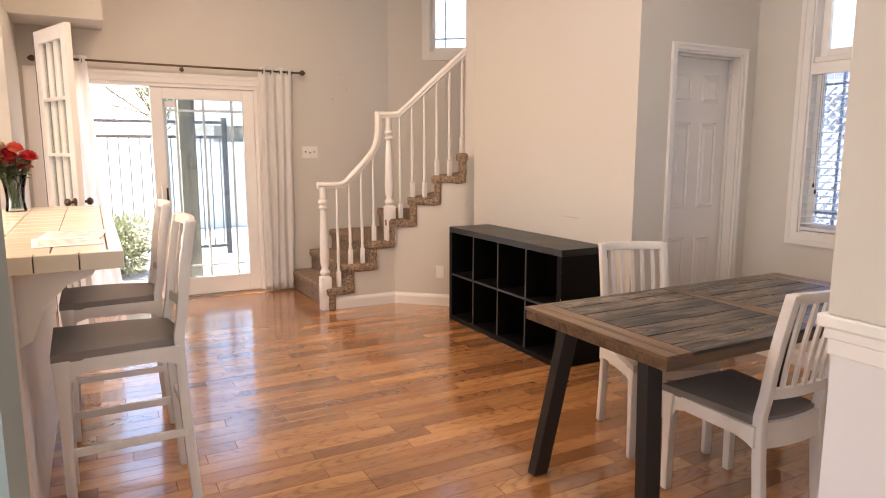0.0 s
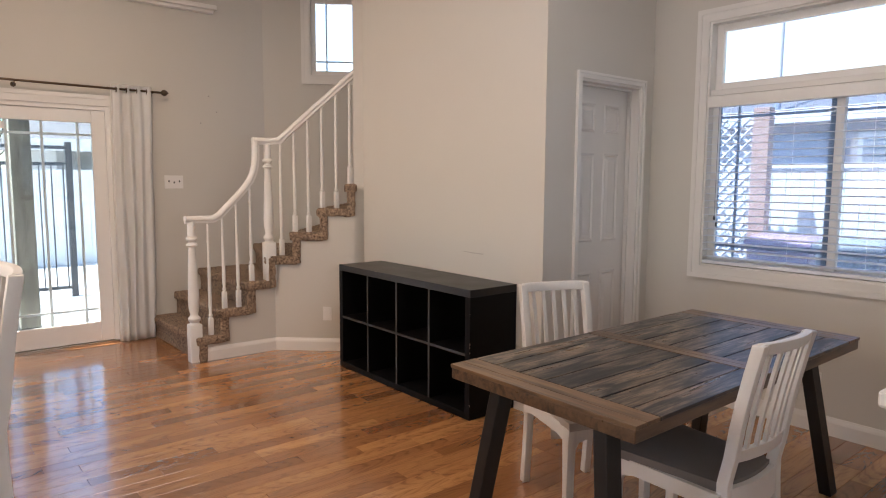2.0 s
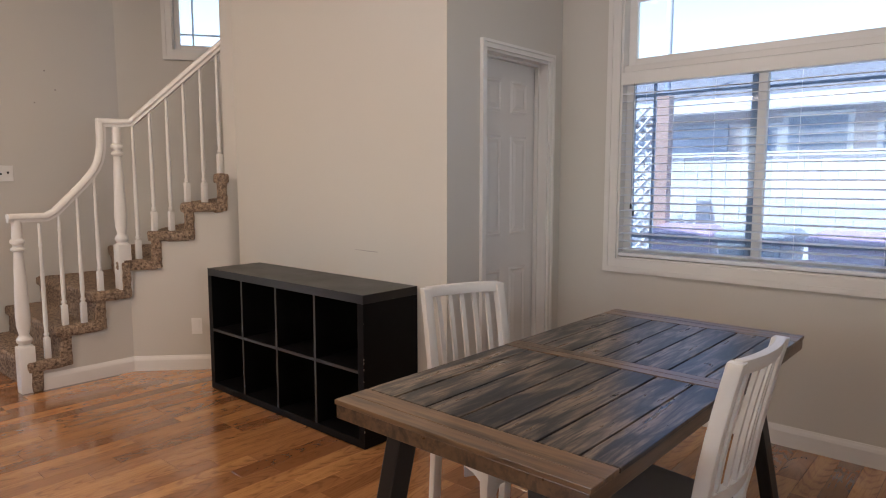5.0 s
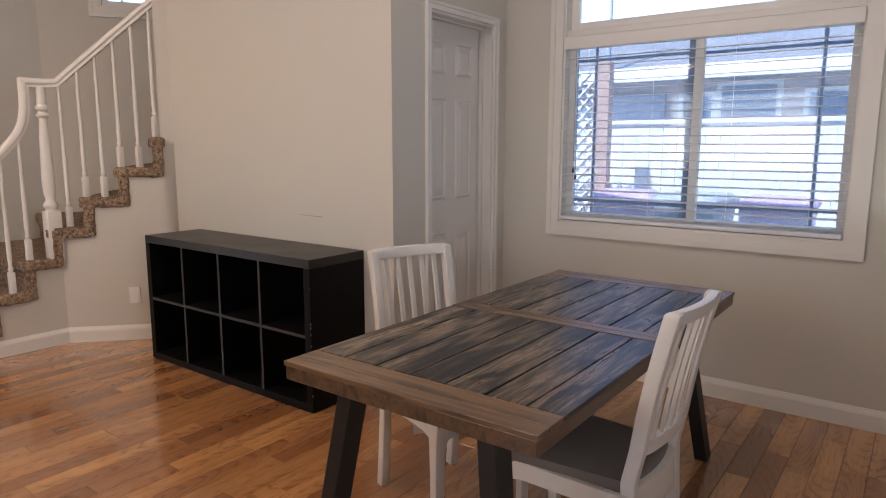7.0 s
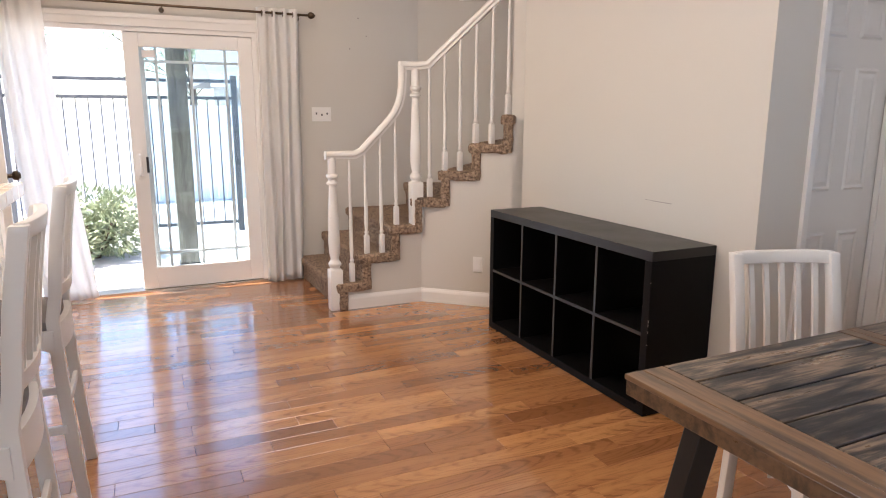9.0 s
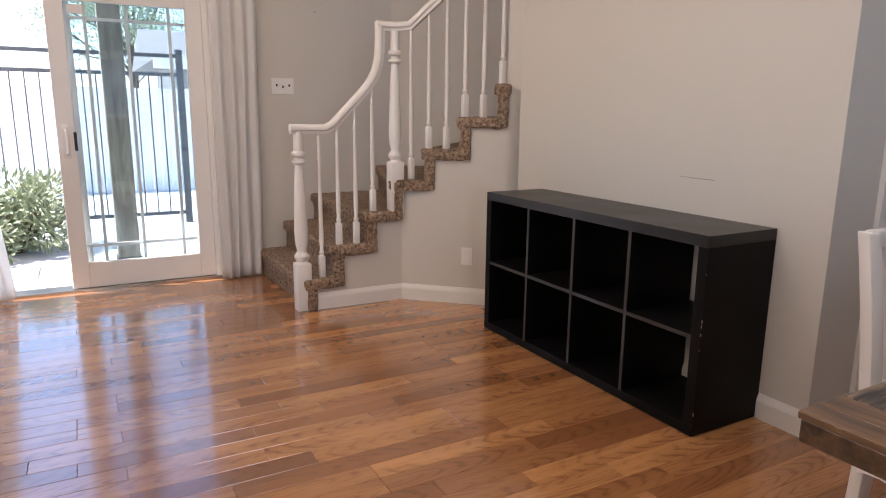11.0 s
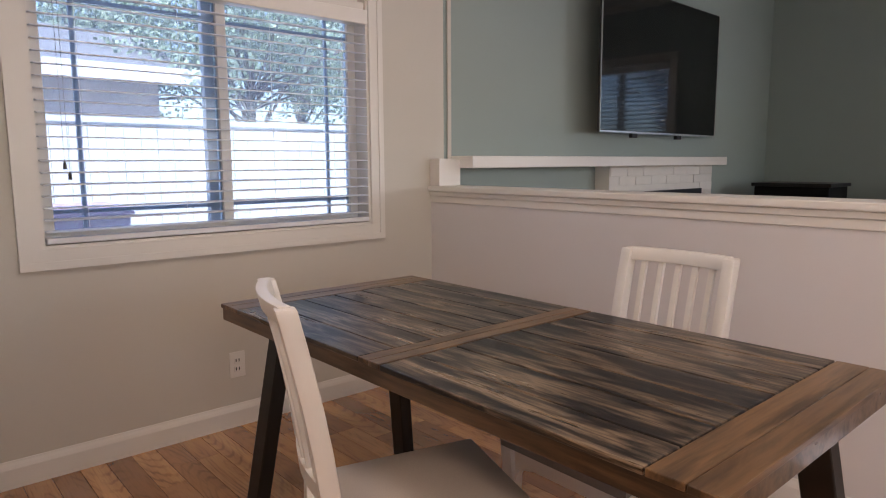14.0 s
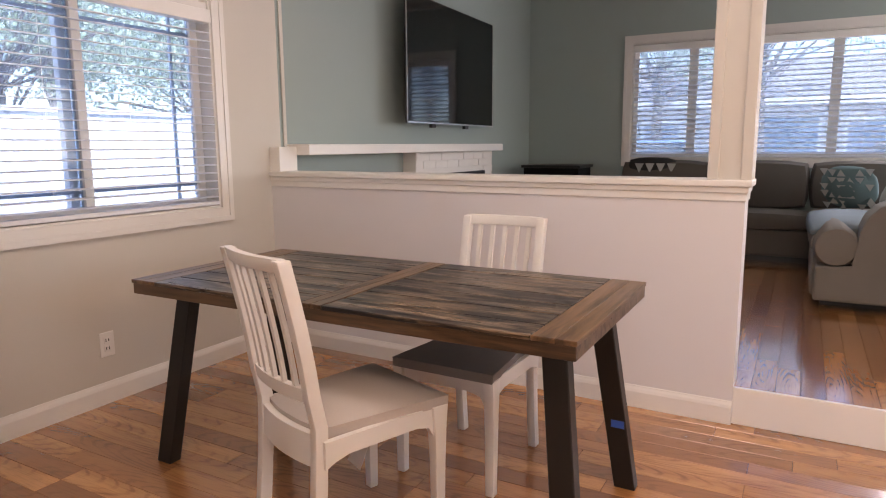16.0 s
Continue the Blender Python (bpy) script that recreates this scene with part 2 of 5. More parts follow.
M_VINYL = surface("white_vinyl", (0.80, 0.78, 0.74), 0.35, 0.96, 2.0, 80.0, 0.03)
M_SLAT = surface("white_blind_slat", (0.76, 0.78, 0.82), 0.4, 0.96, 2.0, 80.0, 0.03)
M_CARPET = carpet_material()
M_FLOOR = oak("oak_floor_varnish", (0.60, 0.29, 0.108), (0.25, 0.102, 0.038), (0.15, 0.058, 0.021))
M_GAP = surface("floor_joint", (0.09, 0.045, 0.02), 0.6)
M_TABLE = brushed_planks("weathered_table_wood", (0.265, 0.192, 0.128), (0.125, 0.088, 0.058), (0.005, 0.005, 0.0065))
M_TABEDGE = wood("table_edge_wood", (0.25, 0.14, 0.064), (0.12, 0.07, 0.038), (0.014, 0.010, 0.008), 0.32, (2.0, 16, 16), 0.15, 0.7, 0.35, 0.12, 0.4)
M_SEAM = surface("dark_plank_seam", (0.006, 0.005, 0.005), 0.9)
M_IRON = surface("dark_metal_leg", (0.028, 0.025, 0.023), 0.42, 0.75, 5.0, 60.0, 0.1, 0.4)
# laminate darkened and dulled: the shade inside the cubes is in its colour
M_BLACK = surface("shaded_black_laminate", (0.0035, 0.0032, 0.0032), 0.5, 0.8, 4.0, 80.0, 0.05)
# same laminate without that shade, lighter on the tops
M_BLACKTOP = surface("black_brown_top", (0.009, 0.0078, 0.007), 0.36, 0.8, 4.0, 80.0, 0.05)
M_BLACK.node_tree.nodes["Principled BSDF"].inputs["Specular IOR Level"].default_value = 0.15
# divider fronts painted lighter than the boards, as if they catch light
M_BLACKEDGE = surface("lit_black_edge", (0.03, 0.028, 0.027), 0.45, 0.8, 6.0, 90.0, 0.05)
M_SCRATCH = surface("wall_scratch", (0.32, 0.29, 0.26), 0.9)
M_SCUFF = surface("bare_chipboard", (0.30, 0.26, 0.22), 0.8)
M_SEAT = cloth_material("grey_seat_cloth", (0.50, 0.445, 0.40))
# stool and tucked-in chair pads: counter and table shade is in the cloth colour
M_STOOLSHADE = cloth_material("shaded_stool_cloth", (0.25, 0.225, 0.21))
M_SEATSHADE = cloth_material("shaded_seat_cloth", (0.20, 0.178, 0.165))
M_BLACKCLOTH = cloth_material("black_pillow_cloth", (0.02, 0.02, 0.021))
M_CURTAIN = cloth_material("white_curtain_cloth", (0.95, 0.94, 0.92), 0.5)
M_BRASS = surface("dark_bronze", (0.12, 0.085, 0.055), 0.35, 0.8, 8.0, 90.0, 0.05, 0.9)
M_STEEL = surface("brushed_nickel", (0.42, 0.38, 0.33), 0.3, 0.85, 8.0, 90.0, 0.05, 1.0)
M_DARK = surface("black_plastic", (0.012, 0.012, 0.013), 0.4)
M_SCREEN = surface("tv_glass", (0.006, 0.007, 0.008), 0.06, 0.9, 2.0, 20.0, 0.0)
M_SILVER = surface("silver_edge", (0.5, 0.5, 0.5), 0.35, 0.9, 5.0, 50.0, 0.02, 0.8)
M_TILE = surface("cream_counter_tile", (0.80, 0.72, 0.58), 0.16, 0.95, 3.0, 20.0, 0.03)
M_GROUT = surface("dark_grout", (0.07, 0.06, 0.05), 0.9)
M_PAPER = surface("white_paper", (0.80, 0.78, 0.76), 0.8)
M_INK = surface("grey_ink", (0.25, 0.25, 0.26), 0.8)
M_GLASS = glass("window_glass", (0.87, 0.92, 0.94))
# tint and veil put the dim, hazy outdoor view into the glass
M_HAZED = glass("hazed_window_glass", (0.60, 0.70, 0.82), 0.13)
M_VASE = glass("vase_glass", (0.80, 0.84, 0.82))
M_SOFA = cloth_material("grey_sofa_cloth", (0.105, 0.093, 0.08))
M_SOFARM = cloth_material("tweed_sofa_cloth", (0.22, 0.20, 0.175))
M_BLANKET = cloth_material("blue_grey_throw", (0.16, 0.20, 0.225))
M_PILLOW = cloth_material("teal_pillow_cloth", (0.14, 0.22, 0.23))
M_PILLOWPALE = cloth_material("pale_pillow_cloth", (0.50, 0.52, 0.50))
M_BRICK = surface("white_painted_brick", (0.72, 0.70, 0.66), 0.7, 0.92, 6.0, 60.0, 0.3)
M_STONE = surface("patio_stone", (0.50, 0.49, 0.47), 0.85, 0.7, 3.5, 60.0, 0.3)
M_CONCRETE = surface("pale_concrete", (0.60, 0.58, 0.55), 0.9, 0.85, 0.6, 30.0, 0.2)
M_IRONFENCE = surface("dark_fence_iron", (0.11, 0.11, 0.115), 0.5, 0.8)
M_POST = wood("grey_brown_post", (0.36, 0.32, 0.25), (0.28, 0.245, 0.20), (0.12, 0.10, 0.08), 0.8, (14, 14, 1.5), 0.0, 0.6, 0.3, 0.1)
M_WHITEFENCE = surface("white_fence_vinyl", (0.80, 0.80, 0.78), 0.5, 0.93, 0.8, 20.0, 0.05)
M_STUCCO = surface("pale_stucco", (0.40, 0.38, 0.36), 0.9, 0.9, 0.6, 30.0, 0.4)
M_SIDING = surface("pinkish_stucco", (0.44, 0.36, 0.33), 0.8, 0.85, 0.8, 20.0, 0.2)
M_GARAGE = surface("blue_grey_panel_paint", (0.30, 0.33, 0.38), 0.6, 0.9, 0.8, 20.0, 0.1)
# blue of the reflected sky is painted into the pane colour
M_FARPANE = surface("sky_tinted_far_pane", (0.10, 0.17, 0.25), 0.15)
M_ROOF = surface("grey_brown_shingle", (0.20, 0.185, 0.18), 0.9, 0.7, 2.0, 12.0, 0.5)
M_BIN = surface("mauve_bin_plastic", (0.46, 0.30, 0.44), 0.5, 0.9)
M_BINGREY = surface("grey_bin_plastic", (0.30, 0.32, 0.33), 0.5, 0.9)
M_REDWOOD = surface("orange_wood_post", (0.52, 0.31, 0.22), 0.8, 0.85)
M_CAR = surface("blue_car_paint", (0.10, 0.20, 0.38), 0.25, 0.95)
M_CARGLASS = surface("car_glass", (0.02, 0.03, 0.035), 0.08)
M_TYRE = surface("tyre_rubber", (0.02, 0.02, 0.02), 0.85)
M_LEAF = leaf_material("tree_leaf", (0.17, 0.23, 0.13), (0.34, 0.39, 0.25))
M_SHRUB = leaf_material("shrub_leaf", (0.14, 0.18, 0.09), (0.32, 0.35, 0.21))
M_BARK = surface("bark", (0.12, 0.085, 0.06), 0.95, 0.6, 8.0, 40.0, 0.8)
M_RED = surface("red_petal", (0.62, 0.035, 0.05), 0.5, 0.8, 20.0, 80.0)
M_STEM = surface("green_stem", (0.045, 0.08, 0.025), 0.6)
M_CORAL = surface("coral_petal", (0.75, 0.16, 0.10), 0.5, 0.8, 20.0, 80.0)
M_CREAM = surface("cream_petal", (0.75, 0.62, 0.42), 0.5, 0.8, 20.0, 80.0)
M_BLUE = surface("blue_tape", (0.03, 0.10, 0.45), 0.6)


# ---- mesh helpers ----
def link_mesh(name, bm, mat):
    me = bpy.data.meshes.new(name)
    bmesh.ops.recalc_face_normals(bm, faces=bm.faces[:])
    bm.to_mesh(me)
    bm.free()
    me.materials.append(mat)
    return new(name, me)


def smooth(ob, angle=40):
    ob.data.shade_smooth()
    ob.data.set_sharp_from_angle(angle=radians(angle))
    return ob


def part(name, bm, mat, parent=None, label="", soft=False):
    ob = link_mesh(name, bm, mat)
    ob.parent = parent
    if label:
        ob["label"] = label
    return smooth(ob) if soft else ob


def thing(name, label, category, m=None, group=""):
    ob = new(name)
    ob.empty_display_size = 0.05
    if m is not None:
        ob.matrix_basis = m
    return tagged(ob, label, category, group)


def structure(name, bm, mat, label, category):
    return tagged(link_mesh(name, bm, mat), label, category, kind="structure")


def box(bm, x0, x1, y0, y1, z0, z1, bevel=0.0, m=None, seg=2):
    tmp = bmesh.new()
    bmesh.ops.create_cube(tmp, size=1.0)
    for v in tmp.verts:
        v.co = Vector((x0 + (v.co.x + 0.5) * (x1 - x0), y0 + (v.co.y + 0.5) * (y1 - y0), z0 + (v.co.z + 0.5) * (z1 - z0)))
    if bevel:
        bmesh.ops.bevel(tmp, geom=tmp.edges[:], offset=bevel, segments=seg, profile=0.5, affect="EDGES")
    return pour(tmp, bm, m)


def pour(tmp, bm, m=None):
    if m is not None:
        tmp.transform(m)
    verts = {v: bm.verts.new(v.co) for v in tmp.verts}
    for f in tmp.faces:
        bm.faces.new([verts[v] for v in f.verts])
    tmp.free()
    return bm


def boxes(*args, bevel=0.0):
    bm = bmesh.new()
    for a in args:
        box(bm, *a, bevel=bevel)
    return bm


def loft(bm, loops, closed_ends=True):
    rings = [[bm.verts.new(p) for p in loop] for loop in loops]
    for a, b in zip(rings, rings[1:]):
        n = len(a)
        for i in range(n):
            bm.faces.new((a[i], a[(i + 1) % n], b[(i + 1) % n], b[i]))
    if closed_ends:
        bm.faces.new(rings[0][::-1]), bm.faces.new(rings[-1])
    return bm


def lathe(bm, profile, seg=14, m=None):
    tmp = bmesh.new()
    loft(tmp, [[(r * math.cos(2 * math.pi * i / seg), r * math.sin(2 * math.pi * i / seg), z) for i in range(seg)] for r, z in profile])
    return pour(tmp, bm, m)


def rod(bm, a, b, r, seg=8):
    a, b = Vector(a), Vector(b)
    d = b - a
    return lathe(bm, [(r, 0), (r, d.length)], seg, Matrix.Translation(a) @ d.to_track_quat("Z", "Y").to_matrix().to_4x4())


def prism(bm, outline, lo, hi, axis="z"):
    """An outline of (u, v) pushed out from lo to hi along an axis."""
    def at(u, v, w):
        return (u, v, w) if axis == "z" else (u, w, v) if axis == "y" else (w, u, v)
    return loft(bm, [[at(u, v, lo) for u, v in outline], [at(u, v, hi) for u, v in outline]])


def bevel_all(bm, width, seg=2):
    bmesh.ops.bevel(bm, geom=bm.edges[:], offset=width, segments=seg, profile=0.5, affect="EDGES")
    return bm


# ---- the large structure ----
SHELF_X, DOOR_Y = 3.21, 3.382                     # shelf wall and closet door wall
HALF_N, HALF_S = 1.09, 0.95                        # faces of the header and jamb
RISER_N = 1.125                                    # face of the single step
CEIL, LIV_CEIL, STEP = 3.5, 2.95, 0.166
C0 = Vector((3.093, N_Y))                           # corner of the slider wall and the slanting stair wall
SL = Vector((0.83, -0.56)).normalized()            # its direction
T = 0.14

# dining window opening
WY0, WY1, WZ0, WZ1 = 1.494, 2.987, 0.888, 2.42
structure("wall_east", boxes((E_X, E_X + T, 0.985, WY0, 0, CEIL), (E_X, E_X + T, WY1, 5.6, 0, CEIL),
                             (E_X, E_X + T, WY0, WY1, 0, WZ0), (E_X, E_X + T, WY0, WY1, WZ1, CEIL)), M_WALL, "warm grey painted wall with a wide window", "wall")
structure("wall_living_east", boxes((E_X, E_X + T, S_Y - T, 0.985, 0, CEIL)), M_TEAL, "teal painted living room wall", "wall")
# slider opening
DX0, DX1, DZ = -0.14, 1.70, 2.03
structure("wall_north", boxes((-0.3, DX0, N_Y, N_Y + T, 0, CEIL), (DX1, C0.x + 0.1, N_Y, N_Y + T, 0, CEIL), (DX0, DX1, N_Y, N_Y + T, DZ, CEIL)),
          M_WALL, "greige painted wall round the sliding door", "wall")


# slanting stair wall with a small window
def slant(u, w=0.0):
    p = C0 + SL * u + Vector((-SL.y, SL.x)) * w
    return p.x, p.y


SLM = Matrix.Translation((C0.x, C0.y, 0)) @ Matrix.Rotation(math.atan2(SL.y, SL.x), 4, "Z")
SU0, SU1, SZ0, SZ1 = 0.45, 1.12, 2.44, 3.2
structure("wall_stair", boxes((0, SU0, 0, T, 0, CEIL), (SU1, 2.4, 0, T, 0, CEIL), (SU0, SU1, 0, T, 0, SZ0), (SU0, SU1, 0, T, SZ1, CEIL)), M_WALL,
          "greige painted wall beside the stairs", "wall").matrix_basis = SLM
structure("wall_shelf", boxes((SHELF_X, SHELF_X + 0.12, DOOR_Y, 5.335, 0, CEIL)), M_WALL, "warm beige painted wall behind the cube shelf", "wall")
# closet door wall
KX0, KX1, KZ = 3.518, 4.141, 2.049
structure("wall_closet", boxes((SHELF_X + 0.12, KX0, DOOR_Y, DOOR_Y + 0.13, 0, CEIL), (KX1, E_X, DOOR_Y, DOOR_Y + 0.13, 0, CEIL),
                               (KX0, KX1, DOOR_Y, DOOR_Y + 0.13, KZ, CEIL)), M_WALL, "pale painted wall round a closet door", "wall")
structure("wall_closet_back", boxes((SHELF_X + 0.12, E_X, 4.3, 4.4, 0, CEIL)), M_WALL, "plain inner closet wall", "wall")
# half wall and header
HX0 = 1.597
# the half wall runs slightly askew: local x from its east end to the west, local y from its dining face
HALF = Matrix.Translation((E_X, 1.08, 0)) @ Matrix.Rotation(math.atan2(-0.05, E_X - HX0), 4, "Z")
HL = E_X - HX0
structure("half_wall", boxes((-HL, 0.0, -0.14, 0, 0, 1.02)), M_HALF, "pale half-height wall between dining and living room", "wall").matrix_basis = HALF
structure("wall_header", boxes((-0.25, E_X, HALF_S, HALF_N, 2.5, CEIL)), M_HALF, "pale header above the opening", "wall")
structure("wall_west_jamb", boxes((W_X, 0.142, HALF_S, HALF_N, 0, 2.5)), M_TEAL, "teal wall beside the room opening", "wall")
# living room, kitchen
LX0, LX1, LZ0, LZ1 = -0.3, 3.10, 1.07, 2.29
structure("wall_south", boxes((W_X, LX0, S_Y - T, S_Y, 0, CEIL), (LX1, E_X, S_Y - T, S_Y, 0, CEIL), (LX0, LX1, S_Y - T, S_Y, 0, LZ0),
                              (LX0, LX1, S_Y - T, S_Y, LZ1, CEIL)), M_TEAL, "teal living room wall with a wide window", "wall")
# living and kitchen openings are unseen, added to let light in
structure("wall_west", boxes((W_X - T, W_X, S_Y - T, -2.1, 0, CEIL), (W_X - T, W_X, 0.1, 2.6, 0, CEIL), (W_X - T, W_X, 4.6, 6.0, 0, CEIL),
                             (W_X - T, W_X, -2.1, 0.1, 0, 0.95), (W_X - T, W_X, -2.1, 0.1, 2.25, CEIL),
                             (W_X - T, W_X, 2.6, 4.6, 0, 1.0), (W_X - T, W_X, 2.6, 4.6, 2.1, CEIL)), M_WALL, "plain greige wall with two openings added to let in light", "wall")
structure("wall_kitchen", boxes((W_X, -0.36, 5.92, 6.02, 0, 2.45)), M_WALL, "warm kitchen wall", "wall")
structure("wall_nook", boxes((-0.36, -0.26, 5.92, N_Y, 0, 2.45)), M_WALL, "plain nook wall beside the sliding door", "wall")
structure("ceiling", boxes((-0.3, 4.9, HALF_N, N_Y + T, CEIL, CEIL + 0.12)), M_CEIL, "tall white dining ceiling", "ceiling")
structure("ceiling_living", boxes((W_X - T, E_X + T, S_Y - T, HALF_S, LIV_CEIL, LIV_CEIL + 0.12)), M_CEIL, "white living room ceiling", "ceiling")
structure("ceiling_kitchen", boxes((W_X - T, -0.3, HALF_N, N_Y + T, 2.45, 2.57)), M_CEIL, "white kitchen ceiling", "ceiling")
structure("wall_upper_west", boxes((-0.42, -0.3, HALF_N, N_Y + T, 2.57, CEIL)), M_WALL, "greige wall above the kitchen", "wall")
structure("soffit", boxes((-0.3, 0.385, 6.45, N_Y, 2.455, CEIL)), M_WALL, "greige boxed soffit by the slider wall", "soffit")
structure("floor_base", boxes((W_X, 4.9, HALF_S, N_Y + T, -0.16, -0.006)), M_GAP, "dark joints under the oak floor", "floor")
structure("floor_living_base", boxes((W_X, E_X, S_Y, HALF_S, -0.16, STEP - 0.006), (0.142, HX0, HALF_S, RISER_N - 0.02, -0.005, STEP - 0.006)), M_GAP,
          "dark joints under the raised living room floor", "floor")
structure("step_riser", boxes((0.142, HX0, RISER_N - 0.02, RISER_N, 0, STEP + 0.002), bevel=0.003), M_TRIM, "white riser of the single step", "step")


# ---- trim ----
def baseboard(name, a, b, side, h=0.105, t=0.015):
    """A moulded board from a to b; side is +1 or -1 for the face it stands proud of."""
    a, b = Vector(a), Vector(b)
    d = (b - a).normalized()
    n = Vector((-d.y, d.x)) * side
    prof = [(0, 0), (t, 0), (t, h * 0.72), (t * 0.75, h * 0.84), (t * 0.45, h * 0.93), (t * 0.3, h), (0, h)]
    bm = bmesh.new()
    loft(bm, [[(p.x + n.x * o, p.y + n.y * o, z) for o, z in prof] for p in (a, b)])
    return structure(name, bm, M_TRIM, "white painted moulded baseboard", "baseboard")


P1, P2, P3 = Vector((2.027, 5.86)), Vector((2.655, 5.845)), Vector((3.214, 5.332))  # foot of the stair side wall
baseboard("baseboard", P1 + Vector((0.05, 0)), P2, -1)
baseboard("baseboard", P2, P3, -1)
baseboard("baseboard", (SHELF_X, 5.335), (SHELF_X, DOOR_Y), -1)
baseboard("baseboard", (SHELF_X - 0.015, DOOR_Y), (3.476, DOOR_Y), -1)
baseboard("baseboard", (E_X, DOOR_Y), (E_X, 1.08), -1)
baseboard("baseboard", (-HL, 0), (-0.015, 0), 1).matrix_basis = HALF
baseboard("baseboard", (1.80, N_Y), (2.02, N_Y), -1)
baseboard("baseboard", (E_X, HALF_S), (E_X, S_Y), -1)
baseboard("baseboard", (E_X, S_Y), (W_X, S_Y), -1)


def casing(name, m, w0, w1, z0, z1, cw=0.07, t=0.02, bottom=True, label="white painted casing"):
    """A mitred two-step casing round an opening, in a frame whose x runs along the wall and whose -y faces the room."""
    bm = bmesh.new()
    for off, ww, tt in ((0.0, cw * 0.62, t * 0.7), (cw * 0.62, cw * 0.38, t)):
        a, b = off, off + ww
        for outline in ([(w0 - b, z0 - b if bottom else z0), (w0 - a, z0 - a if bottom else z0), (w0 - a, z1 + a), (w0 - b, z1 + b)],
                        [(w1 + a, z0 - a if bottom else z0), (w1 + b, z0 - b if bottom else z0), (w1 + b, z1 + b), (w1 + a, z1 + a)],
                        [(w0 - b, z1 + b), (w0 - a, z1 + a), (w1 + a, z1 + a), (w1 + b, z1 + b)]):
            prism(bm, outline, -tt, 0, "y")
        if bottom:
            prism(bm, [(w0 - b, z0 - b), (w1 + b, z0 - b), (w1 + a, z0 - a), (w0 - a, z0 - a)], -tt, 0, "y")
    ob = structure(name, bm, M_TRIM, label, "casing")
    ob.matrix_basis = m
    return ob


EAST = Matrix(((0, 1, 0, E_X), (-1, 0, 0, 0), (0, 0, 1, 0), (0, 0, 0, 1)))      # x' = -y, room at -x
SOUTH = Matrix(((-1, 0, 0, 0), (0, -1, 0, S_Y), (0, 0, 1, 0), (0, 0, 0, 1)))
NORTH = Matrix.Translation((0, N_Y, 0))
casing("window_casing", EAST, -WY1, -WY0, WZ0, WZ1, 0.078)
casing("window_casing", SLM, SU0, SU1, SZ0, SZ1, 0.08)
casing("window_casing", SOUTH, -LX1, -LX0, LZ0, LZ1, 0.085)
casing("door_casing", Matrix.Translation((0, DOOR_Y, 0)), KX0, KX1, 0, KZ, 0.042, 0.02, False)
casing("door_casing", NORTH, DX0, DX1, 0, DZ, 0.09, 0.022, False)

# cap, jamb blocks and post of the half wall
bm = boxes((-HL - 0.024, 0, -0.17, 0.026, 1.045, 1.075), bevel=0.006)
box(bm, -HL - 0.012, 0, -0.156, 0.014, 1.02, 1.045, 0.004)
box(bm, -HL - 0.006, 0, -0.148, 0.007, 0.985, 1.02, 0.003)
structure("half_wall_cap", bm, M_TRIM, "white moulded wooden cap on the half wall", "wall cap").matrix_basis = HALF
bm = boxes((-HL - 0.01, -HL + 0.145, -0.136, -0.004, 1.075, 2.5))
for x in (-HL - 0.02, -HL + 0.11):
    box(bm, x, x + 0.045, -0.146, 0.004, 1.075, 2.5, 0.004)
structure("post", bm, M_WALL, "white painted post standing on the half wall", "post").matrix_basis = HALF
structure("jamb_block", boxes((-0.085, 0, -0.145, 0.01, 1.075, 1.225), bevel=0.004), M_TRIM, "white block at the end of the half wall cap", "trim").matrix_basis = HALF
structure("jamb_trim", boxes((-0.008, 0, -0.145, -0.118, 1.225, 2.5), bevel=0.002), M_WALL, "narrow painted jamb strip on the wall", "trim").matrix_basis = HALF
bm = boxes((0.39, 2.62, N_Y - 0.09, N_Y, 2.96, 3.0), bevel=0.006)
box(bm, 0.39, 2.60, N_Y - 0.06, N_Y, 2.93, 2.96, 0.008)
structure("ledge_moulding", bm, M_TRIM, "white ledge moulding high on the wall", "trim")
structure("living_crown", boxes((E_X - 0.05, E_X, S_Y, HALF_S, LIV_CEIL - 0.07, LIV_CEIL), (W_X, E_X - 0.05, S_Y, S_Y + 0.05, LIV_CEIL - 0.07, LIV_CEIL)), M_TRIM,
          "white crown moulding", "trim")


# ---- windows ----
def pane(parent, x0, x1, z0, z1, y, name="pane", mat=None):
    ob = part(name, boxes((x0, x1, y - 0.003, y + 0.003, z0, z1)), mat or M_GLASS, parent)
    ob.visible_shadow = False
    return ob


def bars(bm, xs, zs, x0, x1, z0, z1, y, w=0.016):
    for x in xs:
        box(bm, x - w / 2, x + w / 2, y - 0.006, y + 0.006, z0, z1)
    for z in zs:
        box(bm, x0, x1, y - 0.0055, y + 0.0055, z - w / 2, z + w / 2)


